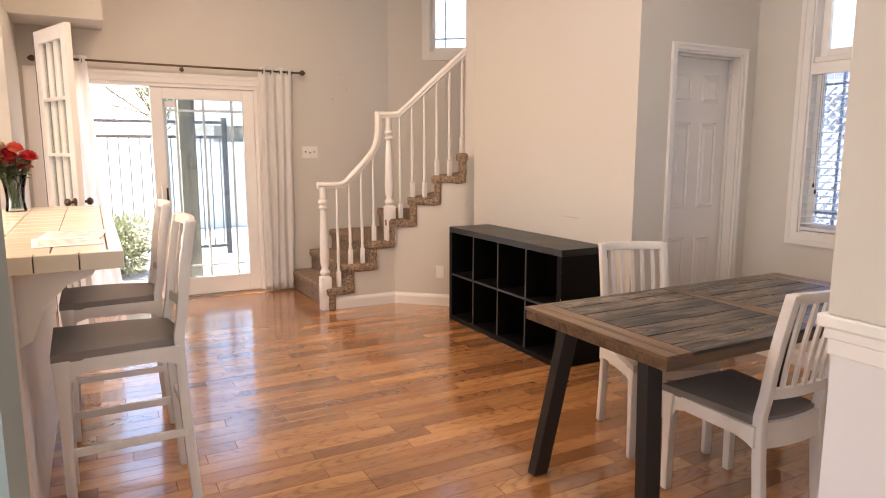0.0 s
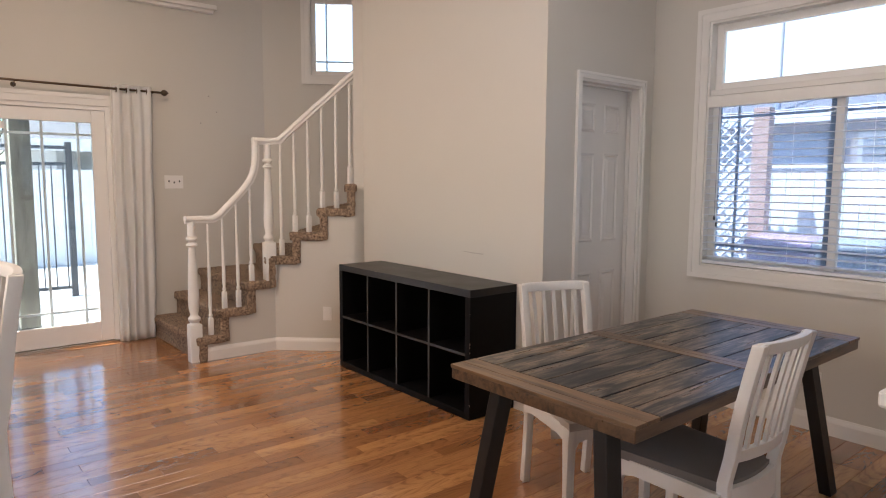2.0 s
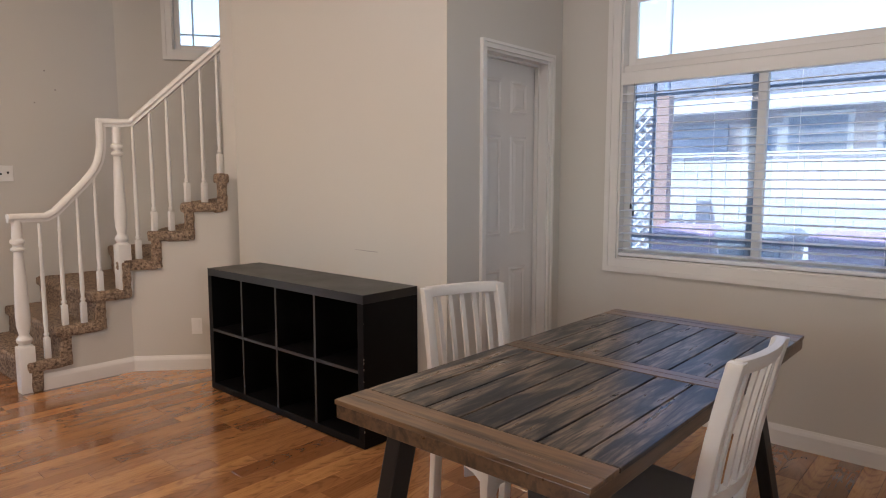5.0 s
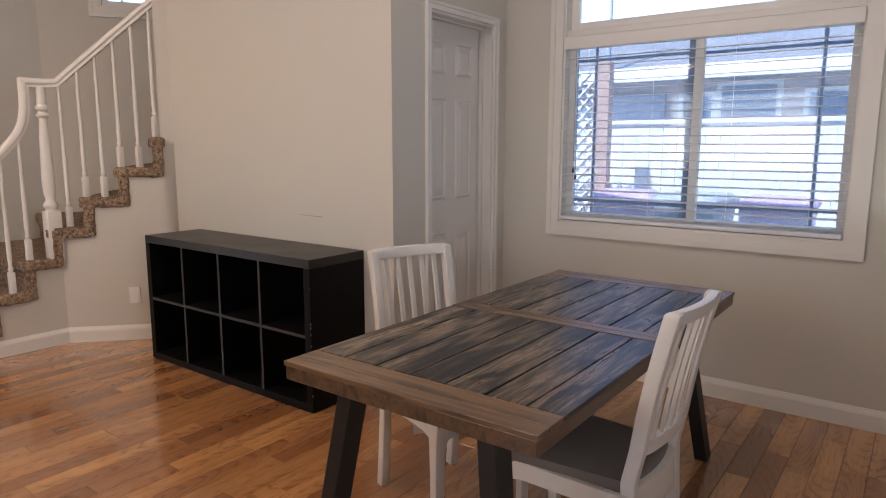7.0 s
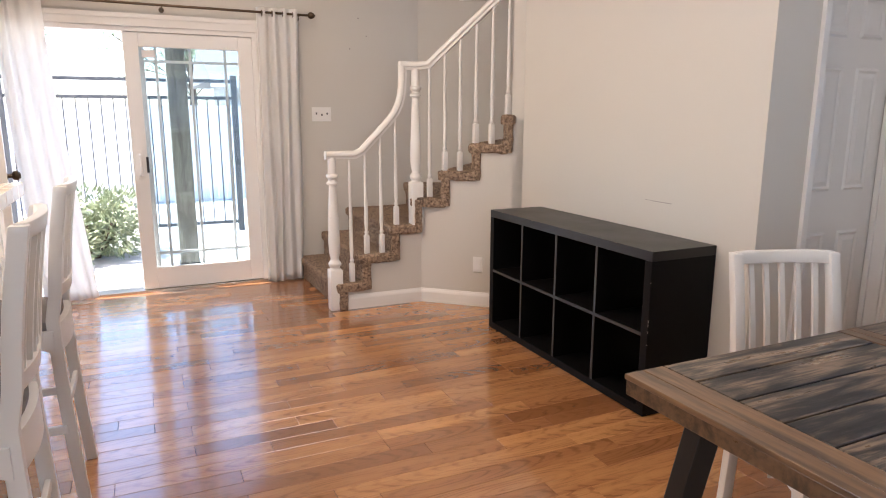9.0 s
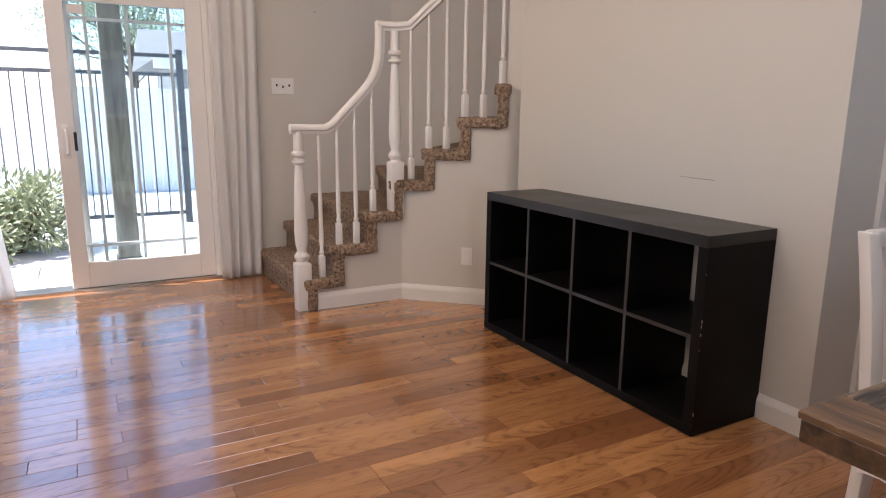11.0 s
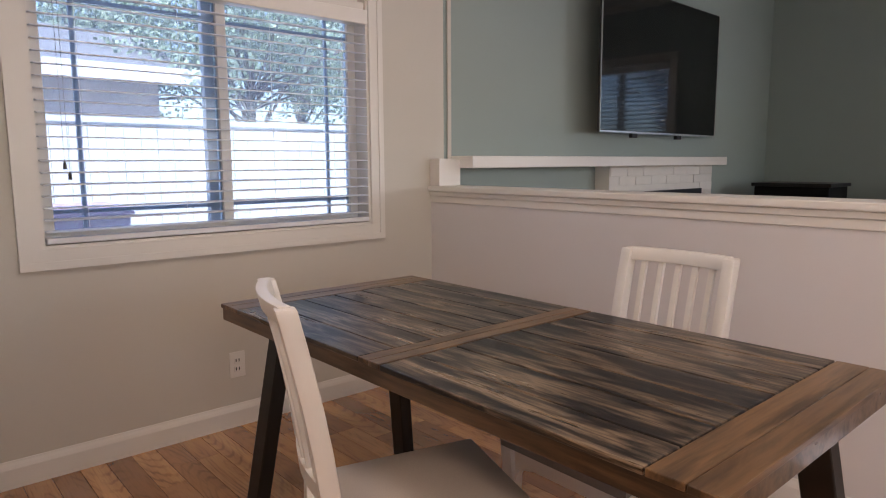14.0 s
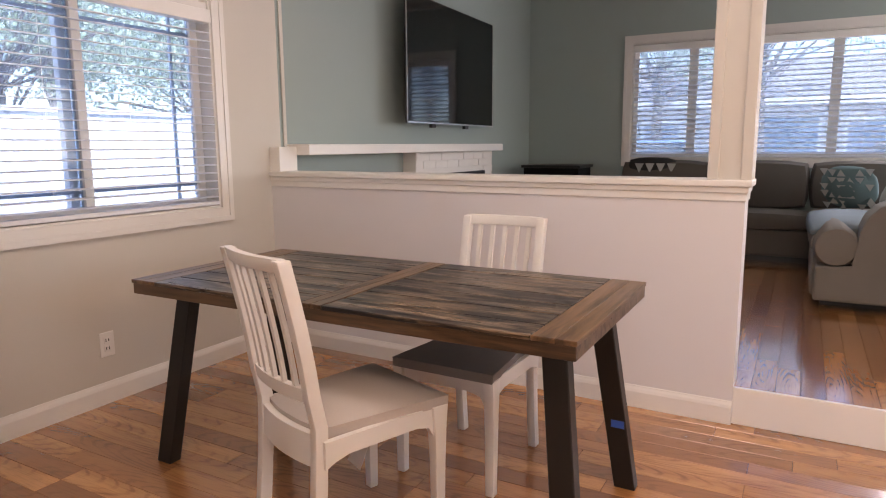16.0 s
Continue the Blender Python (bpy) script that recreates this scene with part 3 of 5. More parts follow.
def sash(win, x0, x1, z0, z1, y, fw, xs=(), zs=(), name="sash", mat=None):
    f = part(name, boxes((x0, x0 + fw, y - 0.02, y + 0.02, z0, z1), (x1 - fw, x1, y - 0.02, y + 0.02, z0, z1),
                         (x0 + fw, x1 - fw, y - 0.02, y + 0.02, z0, z0 + fw), (x0 + fw, x1 - fw, y - 0.02, y + 0.02, z1 - fw, z1), bevel=0.003), M_VINYL, win)
    pane(f, x0 + fw - 0.005, x1 - fw + 0.005, z0 + fw - 0.005, z1 - fw + 0.005, y, "pane", mat)
    if xs or zs:
        bm = bmesh.new()
        bars(bm, xs, zs, x0 + fw, x1 - fw, z0 + fw, z1 - fw, y + 0.011)
        part("grille", bm, M_SLAT, f)
    return f


def blinds(name, m, x0, x1, z0, z1, pitch, label, tilt=4):
    b = thing(name, label, "blinds", m)
    part("headrail", boxes((x0 - 0.01, x1 + 0.01, -0.028, 0.035, z1, z1 + 0.07), bevel=0.004), M_VINYL, b, "white valance headrail")
    me = link_mesh("slat", bevel_all(boxes((x0, x1, -0.024, 0.024, -0.0018, 0.0018)), 0.0005, 1), M_SLAT)
    n = int((z1 - z0 - 0.03) / pitch)
    for i in range(n):
        s = me if i == 0 else me.copy()
        if i:
            scene.collection.objects.link(s)
        s.parent = b
        s.matrix_basis = Matrix.Translation((0, 0, z0 + 0.045 + i * pitch)) @ Matrix.Rotation(radians(tilt + random.uniform(-1, 1)), 4, "X")
    part("bottom_rail", boxes((x0, x1, -0.024, 0.024, z0, z0 + 0.022), bevel=0.004), M_SLAT, b)
    for k in (0.1, 0.36, 0.64, 0.9):
        bm = bmesh.new()
        rod(bm, (x0 + (x1 - x0) * k, -0.0255, z0 + 0.02), (x0 + (x1 - x0) * k, -0.0255, z1), 0.0009, 5)
        part("ladder_cord", bm, M_SLAT, b)
    for dx, dz in ((0.035, 0.30), (0.05, 0.26)):
        bm = bmesh.new()
        rod(bm, (x0 + dx + 0.04, -0.034, z0 + dz), (x0 + dx + 0.04, -0.034, z1), 0.001, 5)
        lathe(bm, [(0.002, 0.03), (0.006, 0.02), (0.007, 0.0)], 8, Matrix.Translation((x0 + dx + 0.04, -0.034, z0 + dz - 0.02)))
        part("pull_cord", bm, M_IRON, b, "dark pull tassel")
    return b


def liner(win, x0, x1, z0, z1, depth):
    return part("window_frame", boxes((x0, x0 + 0.012, 0, depth, z0, z1), (x1 - 0.012, x1, 0, depth, z0, z1), (x0 + 0.012, x1 - 0.012, 0, depth, z0, z0 + 0.012),
                                      (x0 + 0.012, x1 - 0.012, 0, depth, z1 - 0.012, z1)), M_TRIM, win)


win = tagged(thing("window_1", "white vinyl sliding window with a fixed transom", "window", EAST), kind="structure")
liner(win, -WY1, -WY0, WZ0, WZ1, T)
XM = -2.255
sash(win, -WY1 + 0.012, -WY0 - 0.012, 2.0, WZ1 - 0.012, 0.085, 0.045, (), (), "transom")
part("transom_bar", boxes((-WY1 + 0.012, -WY0 - 0.012, 0.012, 0.12, 1.965, 2.0), bevel=0.003), M_TRIM, win)
sash(win, -WY1 + 0.012, XM + 0.045, WZ0 + 0.012, 1.965, 0.075, 0.045, (-2.815,), (1.02, 1.83), "sash", M_HAZED)
sash(win, XM - 0.045, -WY0 - 0.012, WZ0 + 0.012, 1.965, 0.12, 0.045, (-1.665,), (1.02, 1.83), "sash", M_HAZED)
blinds("window_blinds", EAST @ Matrix.Translation((0, 0.012, 0)), -WY1 + 0.018, -WY0 - 0.018, 0.905, 1.89, 0.0445, "white horizontal slat blinds lowered in the dining window")

win = tagged(thing("window_2", "small white window above the stairs", "window", SLM), kind="structure")
liner(win, SU0, SU1, SZ0, SZ1, T)
sash(win, SU0 + 0.012, SU1 - 0.012, SZ0 + 0.012, SZ1 - 0.012, 0.07, 0.045, (SU0 + 0.16, SU1 - 0.16), (SZ0 + 0.15,))

win = tagged(thing("window_3", "wide white living room window", "window", SOUTH), kind="structure")
liner(win, -LX1, -LX0, LZ0, LZ1, T)
for a, b in ((-3.088, -2.48), (-2.48, -1.18), (-1.18, 0.288)):
    sash(win, a, b, LZ0 + 0.012, LZ1 - 0.012, 0.08, 0.045, mat=M_HAZED)
blinds("window_blinds", SOUTH @ Matrix.Translation((0, 0.012, 0)), -LX1 + 0.02, -LX0 - 0.02, 1.085, 2.2, 0.05, "white horizontal slat blinds lowered in the living room window", 20)
WEST = Matrix(((0, -1, 0, W_X), (1, 0, 0, 0), (0, 0, 1, 0), (0, 0, 0, 1)))
blinds("window_blinds", WEST @ Matrix.Translation((0, 0.03, 0)), -2.08, 0.08, 0.97, 2.17, 0.05, "white horizontal slat blinds in the side window")


# ---- sliding door, rod and curtains ----
door = tagged(thing("door_1", "white vinyl sliding glass door, half open", "door", NORTH), kind="structure")
part("door_frame", boxes((DX0, DX0 + 0.035, 0, T, 0.02, DZ), (DX1 - 0.035, DX1, 0, T, 0.02, DZ), (DX0 + 0.035, DX1 - 0.035, 0, T, DZ - 0.035, DZ)), M_VINYL, door)
part("threshold", boxes((DX0, DX1, -0.012, T, -0.004, 0.022), bevel=0.004), M_STEEL, door, "metal track with a worn wooden edge")


def glazed_leaf(x0, x1, y, stile, bottom, handle):  # the fixed leaf behind has no grille
    z0, z1 = 0.024, DZ - 0.037
    leaf = part("door_leaf", boxes((x0, x0 + stile, y - 0.02, y + 0.02, z0, z1), (x1 - stile, x1, y - 0.02, y + 0.02, z0, z1),
                                   (x0 + stile, x1 - stile, y - 0.02, y + 0.02, z0, z0 + bottom), (x0 + stile, x1 - stile, y - 0.02, y + 0.02, z1 - stile, z1), bevel=0.004), M_VINYL, door)
    gx0, gx1, gz0, gz1 = x0 + stile, x1 - stile, z0 + bottom, z1 - stile
    pane(leaf, gx0, gx1, gz0, gz1, y)
    w = gx1 - gx0
    for k in (0.16, 0.5, 0.86) if handle else ():
        bm = bmesh.new()
        bars(bm, (gx0 + w * k,), (), gx0, gx1, gz0, gz1, y + 0.012, 0.02)
        part("grille_bar", bm, M_VINYL, leaf)
    for z in (gz0 + 0.11, gz1 - 0.1) if handle else ():
        bm = bmesh.new()
        bars(bm, (), (z,), gx0, gx1, gz0, gz1, y + 0.02, 0.02)
        part("grille_bar", bm, M_VINYL, leaf)
    if handle:
        bm = bmesh.new()
        hx = x0 + 0.05
        for z in (0.93, 1.09):
            rod(bm, (hx, y - 0.02, z), (hx + 0.008, y - 0.06, z + (0.012 if z < 1 else -0.012)), 0.011)
        rod(bm, (hx + 0.008, y - 0.06, 0.94), (hx + 0.008, y - 0.06, 1.08), 0.011)
        box(bm, hx - 0.02, hx + 0.02, y - 0.026, y - 0.02, 0.9, 1.12, 0.003)
        part("handle", bm, M_VINYL, leaf, "white pull handle", True)
        part("latch", boxes((x0 + 0.094, x0 + 0.112, y - 0.032, y - 0.02, 0.95, 1.07), bevel=0.003), M_DARK, leaf, "black latch plate")
        part("sticker", boxes((gx0 + 0.02, gx0 + 0.11, y - 0.0045, y - 0.0032, gz1 - 0.075, gz1 - 0.02)), M_PAPER, leaf, "small white sticker")
    return leaf


glazed_leaf(0.735, 1.665, 0.035, 0.105, 0.17, True)
glazed_leaf(0.80, 1.66, 0.095, 0.075, 0.15, False)

rodm = thing("curtain_rod", "dark bronze curtain rod with cage finials above the sliding door", "curtain rod", Matrix.Translation((0, N_Y, 0)))
bm = bmesh.new()
rod(bm, (-0.12, -0.085, 2.185), (2.10, -0.085, 2.175), 0.0095, 12)
part("pole", bm, M_BRASS, rodm, "", True)
for x, s in ((-0.12, -1), (2.10, 1)):
    bm = bmesh.new()
    lathe(bm, [(0.006, 0), (0.022, 0.012), (0.028, 0.03), (0.022, 0.048), (0.008, 0.06), (0.003, 0.066)], 10, Matrix.Translation((x, -0.085, 2.176)) @ Matrix.Rotation(radians(90 * s), 4, "Y"))
    part("finial", bm, M_BRASS, rodm, "", True)
for x in (-0.02, 1.02, 2.03):
    bm = bmesh.new()
    rod(bm, (x, 0, 2.155), (x, -0.085, 2.165), 0.006)
    lathe(bm, [(0.02, 0), (0.02, 0.006)], 12, Matrix.Translation((x, -0.006, 2.155)) @ Matrix.Rotation(radians(90), 4, "X"))
    part("bracket", bm, M_BRASS, rodm)


def curtain(top, bottom, z0, z1, folds, label, phase, pinch=0.0):
    c = thing("curtain", label, "curtain", Matrix.Translation((0, N_Y - 0.085, 0)), "curtains at the sliding door")
    nu, nv = folds * 14, 26
    bm = bmesh.new()
    rows = []
    for j in range(nv + 1):
        v = j / nv
        x0, x1 = top[0] + (bottom[0] - top[0]) * v ** 1.4, top[1] + (bottom[1] - top[1]) * v ** 1.4
        row = []
        for i in range(nu + 1):
            u = i / nu
            amp = 0.020 + 0.008 * math.sin(3 * u + phase + v * 1.6)
            uu = u + 0.012 * math.sin(9 * u + 4 * v + phase)
            y = amp * math.sin(2 * math.pi * folds * uu + phase) + 0.012 * math.sin(5.3 * u + 3 * v)
            row.append(bm.verts.new((x0 + (x1 - x0) * u + 0.006 * math.sin(7 * v + 9 * u), y * (0.75 + 0.45 * v), z1 + (z0 - z1) * v)))
        rows.append(row)
    for a, b in zip(rows, rows[1:]):
        for i in range(nu):
            bm.faces.new((a[i], a[i + 1], b[i + 1], b[i]))
    cl = part("cloth", bm, M_CURTAIN, c, "", True)
    mod = cl.modifiers.new("thickness", "SOLIDIFY")
    mod.thickness = 0.003
    for k in range(folds):
        bm = bmesh.new()
        x = top[0] + (top[1] - top[0]) * (k + 0.5) / folds
        lathe(bm, [(0.013, -0.003), (0.024, -0.003), (0.024, 0.003), (0.013, 0.003)], 14, Matrix.Translation((x, 0, z1 - 0.045)) @ Matrix.Rotation(radians(90), 4, "Y"))
        part("grommet", bm, M_BRASS, c, "bronze grommet ring", True)
    return c


curtain((1.70, 2.02), (1.69, 1.985), 0.015, 2.215, 4, "white grommet curtain hanging beside the sliding door", 0.4)
curtain((-0.06, 0.25), (0.06, 0.42), 0.015, 2.22, 4, "white grommet curtain gathered at the open side", 1.7)

# ---- stairs ----
RISE = 0.199
D2 = (P3 - P2).normalized()
N2 = Vector((-D2.y, D2.x))
L2 = (P3 - P2).length


def side_point(s):
    """A point on the stair's open side; s is metres past its foot."""
    l1 = (P2 - P1).length
    p = P1 + (P2 - P1).normalized() * s if s <= l1 else P2 + D2 * (s - l1)
    return p


L1 = (P2 - P1).length
RS = [0.0, 0.175, 0.40, 0.585, L1 + 0.222 * L2, L1 + 0.524 * L2, L1 + 0.827 * L2, L1 + 1.13 * L2, L1 + 1.44 * L2]
WALL_END = 0.885     # where the wall beside the upper steps begins, as a share of the slanting run


def far_point(s, i):
    """Where a riser line that starts at s meets the wall behind."""
    p = side_point(s)
    if i < 3:
        return Vector((p.x - 0.02 * (i == 0), N_Y - 0.002))
    if i == 3:
        return Vector((2.98, N_Y - 0.002))
    t = (C0 - p).dot(N2) - 0.002
    return p + N2 * t


def shaggy(bm, k, amount=0.006):
    """Splits long edges and roughens the pile."""
    for _ in range(6):
        long = [e for e in bm.edges if e.calc_length() > 0.045]
        if not long:
            break
        bmesh.ops.subdivide_edges(bm, edges=long, cuts=1)
        bmesh.ops.triangulate(bm, faces=[f for f in bm.faces if len(f.verts) > 4])
    bm.normal_update()
    for v in bm.verts:
        v.co += v.normal * amount * (noise.noise(v.co * 45 + Vector((k * 3.1, 0, 0))) + 0.6 * noise.noise(v.co * 110))


stairs = tagged(thing("staircase", "brown carpeted staircase with a slanting upper run", "staircase"), kind="structure")
BAND, LIP = 0.07, 0.028
for i in range(8):
    a, b = side_point(RS[i]), side_point(RS[i + 1])
    d = (b - a).normalized()
    n = Vector((d.y, -d.x))          # towards the room
    fa, fb = far_point(RS[i], i), far_point(RS[i + 1], i + 1)
    z = RISE * (i + 1)
    bm = bmesh.new()
    lo = [a - d * 0.035 + n * LIP, b + d * 0.03 + n * LIP]
    if RS[i] < L1 < RS[i + 1]:
        lo.insert(1, P2 + n * LIP)
    if i == 6:      # this step passes behind the wall's end
        q = P2 + D2 * (L2 * (WALL_END + 0.035))
        lo = [lo[0], q + n * LIP, q - n * 0.115, b + d * 0.03 - n * 0.115]
    elif i == 7:
        lo = [a - d * 0.035 - n * 0.115, b + d * 0.03 - n * 0.115]
    mid = [C0 + Vector((-0.003, -0.003))] if (fa.y > N_Y - 0.01 and fb.y < N_Y - 0.01) else []
    prism(bm, [tuple(p) for p in lo + [fb] + mid + [fa - d * 0.035]], z - BAND, z)
    bevel_all(bm, 0.02, 3)
    shaggy(bm, i)
    tread = part("tread", bm, M_CARPET, stairs, "", True)
    bm = bmesh.new()
    w = 0.055
    side = LIP - 0.004 if i < 7 else -0.115
    ro = [a - d * 0.012 + n * side, a + d * w + n * side, fa + d * w, fa - d * 0.012]
    prism(bm, [tuple(p) for p in ro], z - RISE - (0.0 if i == 0 else BAND * 0.9), z - 0.012)
    bevel_all(bm, 0.012, 2)
    shaggy(bm, i + 20)
    part("riser", bm, M_CARPET, stairs, "", True)

# painted wall under the stairs, stepped along its top
bm = bmesh.new()
for (pa, pb, s0, s1) in ((P1, P2, 0.0, L1), (P2, P3, L1, L1 + L2)):
    d = (pb - pa).normalized()
    n = Vector((-d.y, d.x))
    for i in range(8):
        u0, u1 = max(RS[i] + 0.03, s0), min(RS[i + 1] + 0.03, s1)
        if u1 - u0 < 0.005:
            continue
        q = [pa + d * (u0 - s0), pa + d * (u1 - s0)]
        prism(bm, [tuple(q[0]), tuple(q[1]), tuple(q[1] + n * 0.1), tuple(q[0] + n * 0.1)], 0, RISE * (i + 1) - BAND * 0.5)
q0, q1 = P2 + D2 * (L2 * WALL_END), P3
prism(bm, [tuple(q0), tuple(q1), tuple(q1 + N2 * 0.11), tuple(q0 + N2 * 0.11)], 0, CEIL)
structure("wall_understair", bm, M_WALL, "painted wall below the stepped carpet edge", "wall")


def turned_post(name, parent, p, z0, block, z1, r, label=""):
    """A square block with a turned, tapering shaft above it."""
    bm = boxes((p[0] - r, p[0] + r, p[1] - r, p[1] + r, z0, z0 + block), bevel=r * 0.12)
    h = z1 - z0 - block
    prof = [(r * 0.98, 0), (r * 0.7, 0.012), (r * 0.98, 0.03), (r * 1.02, 0.045), (r * 0.72, 0.065), (r * 0.62, 0.075), (r * 0.86, 0.16 * h), (r * 0.92, 0.25 * h),
            (r * 0.7, 0.6 * h), (r * 0.55, 0.74 * h), (r * 0.55, 0.755 * h), (r * 0.9, 0.768 * h), (r * 0.9, 0.782 * h), (r * 0.6, 0.795 * h), (r * 0.6, 0.81 * h),
            (r * 0.92, 0.825 * h), (r * 0.92, 0.845 * h), (r * 0.66, 0.86 * h), (r * 0.62, h)]
    lathe(bm, prof, 16, Matrix.Translation((p[0], p[1], z0 + block)))
    return part(name, bm, M_TRIM, parent, label, True)


def baluster(parent, p, z0, z1):
    r = 0.0175
    h = z1 - z0 - 0.14
    bm = boxes((p[0] - r, p[0] + r, p[1] - r, p[1] + r, z0, z0 + 0.14), bevel=0.002)
    prof = [(r, 0), (r * 0.62, 0.008), (r * 0.95, 0.018), (r * 0.95, 0.026), (r * 0.6, 0.036), (r * 0.85, 0.13 * h), (r * 0.78, 0.4 * h), (r * 0.6, 0.8 * h),
            (r * 0.8, 0.815 * h), (r * 0.6, 0.83 * h), (r * 0.55, h)]
    lathe(bm, prof, 10, Matrix.Translation((p[0], p[1], z0 + 0.14)))
    return part("baluster", bm, M_TRIM, parent, "", True)


rail = tagged(thing("balustrade", "white turned balustrade with a gooseneck handrail on the stairs", "balustrade"), kind="structure")
q1 = (2.0, 5.893)
q2 = (2.625, 5.872)
turned_post("newel_post", rail, q1, 0.0, 0.30, 1.10, 0.046, "white turned newel post at the foot")
turned_post("newel_post", rail, q2, RISE * 3 - 0.02, 0.33, 1.71, 0.044, "white turned newel post at the bend")


def rail_height(s):
    if s < 0.16:
        return 1.10
    if s < L1 - 0.07:
        return 1.115 + (s - 0.16) * 0.98
    return 1.735 + max(0.0, s - L1 - 0.05) * 0.86


for px, k in ((2.125, 1), (2.24, 2), (2.355, 2), (2.47, 3)):
    s = px - P1.x
    p = side_point(s)
    baluster(rail, (p.x, p.y + 0.03), RISE * k - 0.006, rail_height(s) - 0.025)
for t, k in ((0.075, 4), (0.228, 5), (0.38, 5), (0.533, 6), (0.687, 6), (0.837, 7)):
    s = L1 + t * L2
    p = side_point(s) + N2 * 0.03
    baluster(rail, (p.x, p.y), RISE * k - 0.006, rail_height(s) - 0.025)

# handrail: level, up the slope, gooseneck, level, up the slanting run
pts = []
for s in (-0.075, 0.0, 0.08, 0.14):
    p = side_point(max(s, 0)) + Vector((min(s, 0), 0.03))
    pts.append(Vector((p.x, p.y, 1.115)))
for s, z in ((0.19, 1.14), (0.24, 1.19), (0.30, 1.25), (0.36, 1.31), (0.41, 1.365), (0.45, 1.42), (0.475, 1.472), (0.49, 1.53), (0.497, 1.58), (0.50, 1.66), (0.50, 1.735)):
    p = side_point(s) + Vector((0, 0.03))
    pts.append(Vector((p.x, p.y, z)))
low = pts
s_end = L1 + 0.9 * L2
high = [Vector((side_point(0.478).x, side_point(0.478).y + 0.03, 1.735)), Vector((2.56, 5.876, 1.735)), Vector((2.635, 5.868, 1.735)), Vector((*(P2 + N2 * 0.03 + D2 * 0.05), 1.742))]
for k in range(1, 8):
    s = L1 + 0.05 + (s_end - L1 - 0.05) * k / 7
    p = side_point(s) + N2 * 0.03
    high.append(Vector((p.x, p.y, 1.742 + (s - L1 - 0.05) * 0.86)))


def rail_mesh(path, flat=False):
    bm = bmesh.new()
    prof = [(-0.018, -0.028), (0.018, -0.028), (0.02, -0.012), (0.029, -0.004), (0.031, 0.01), (0.024, 0.022), (0.01, 0.028), (-0.01, 0.028), (-0.024, 0.022), (-0.031, 0.01), (-0.029, -0.004), (-0.02, -0.012)]
    loops = []
    for i, p in enumerate(path):
        d = (path[min(i + 1, len(path) - 1)] - path[max(i - 1, 0)]).normalized()
        flatd = Vector((d.x, d.y, 0))
        if flatd.length < 0.15:
            flatd = Vector((1, -0.05, 0))
        side = Vector((-flatd.y, flatd.x, 0)).normalized()
        up = d.cross(side)
        up = up if up.length > 0.1 else Vector((0, 0, 1))
        up.normalize()
        if up.dot(Vector((-0.6, 0, 1))) < 0:
            up.negate()
        loops.append([p + side * u + up * v for u, v in prof])
    return loft(bm, loops)


part("handrail", rail_mesh(low), M_TRIM, rail, "white gooseneck handrail", True)
part("handrail", rail_mesh(high), M_TRIM, rail, "white upper handrail", True)


# ---- wall plates ----
def plate(name, label, m, w, h, toggles, sockets=0, rocker=False):
    p = thing(name, label, "switch" if toggles or rocker else "outlet", m)
    part("cover_plate", bevel_all(boxes((-w / 2, w / 2, -0.006, 0, -h / 2, h / 2)), 0.002, 2), M_VINYL, p)
    for k in range(toggles):
        x = (k - (toggles - 1) / 2) * 0.046
        part("toggle", boxes((x - 0.005, x + 0.005, -0.018, -0.005, -0.012 if k % 2 else -0.002, 0.004 if k % 2 else 0.014), bevel=0.002), M_IRON, p, "dark toggle")
    for k in range(sockets):
        z = 0.02 - 0.04 * k
        s = part("socket", boxes((-0.016, 0.016, -0.0085, -0.005, z - 0.014, z + 0.014), bevel=0.002), M_VINYL, p)
        for x in (-0.007, 0.007):
            part("slot", boxes((x - 0.002, x + 0.002, -0.0095, -0.008, z - 0.006, z + 0.008)), M_DARK, s)
    if rocker:
        part("blank_face", boxes((-0.022, 0.022, -0.009, -0.005, -0.04, 0.04), bevel=0.002), M_VINYL, p)
    return p


plate("light_switch", "white triple toggle switch plate on the greige wall", Matrix.Translation((2.21, N_Y, 1.398)), 0.165, 0.118, 3)
po = P2 + D2 * 0.44
plate("wall_outlet", "white blank wall plate low on the stair wall", Matrix.Translation((po.x, po.y, 0.315)) @ Matrix.Rotation(math.atan2(D2.y, D2.x), 4, "Z"), 0.072, 0.115, 0, 0, True)
plate("wall_outlet", "white double socket outlet below the window", EAST @ Matrix.Translation((-2.255, 0, 0.29)), 0.074, 0.12, 0, 2)

# nail holes and a scuff left in the paint
for i, (x, z) in enumerate(((2.55, 2.19), (2.47, 1.94), (2.62, 2.05))):
    bm = bmesh.new()
    rod(bm, (x, N_Y - 0.0015, z), (x, N_Y + 0.001, z), 0.006, 8)
    tagged(part("nail_hole", bm, M_SCRATCH), "small dark nail hole in the greige wall", "mark", "nail holes", "structure")
bm = boxes((SHELF_X - 0.0012, SHELF_X + 0.001, 3.90, 4.03, 0.946, 0.949), (SHELF_X - 0.0012, SHELF_X + 0.001, 4.03, 4.09, 0.948, 0.950))
structure("wall_scuff", bm, M_SCRATCH, "thin grey scuff above the cube shelf", "mark")

# ---- closet door ----
door = tagged(thing("door_2", "white six-panel closet door, closed", "door", Matrix.Translation((KX0, DOOR_Y, 0))), kind="structure")
KW = KX1 - KX0
part("door_frame", boxes((0, 0.014, 0, 0.13, 0, KZ), (KW - 0.014, KW, 0, 0.13, 0, KZ), (0.014, KW - 0.014, 0, 0.13, KZ - 0.014, KZ)), M_TRIM, door)
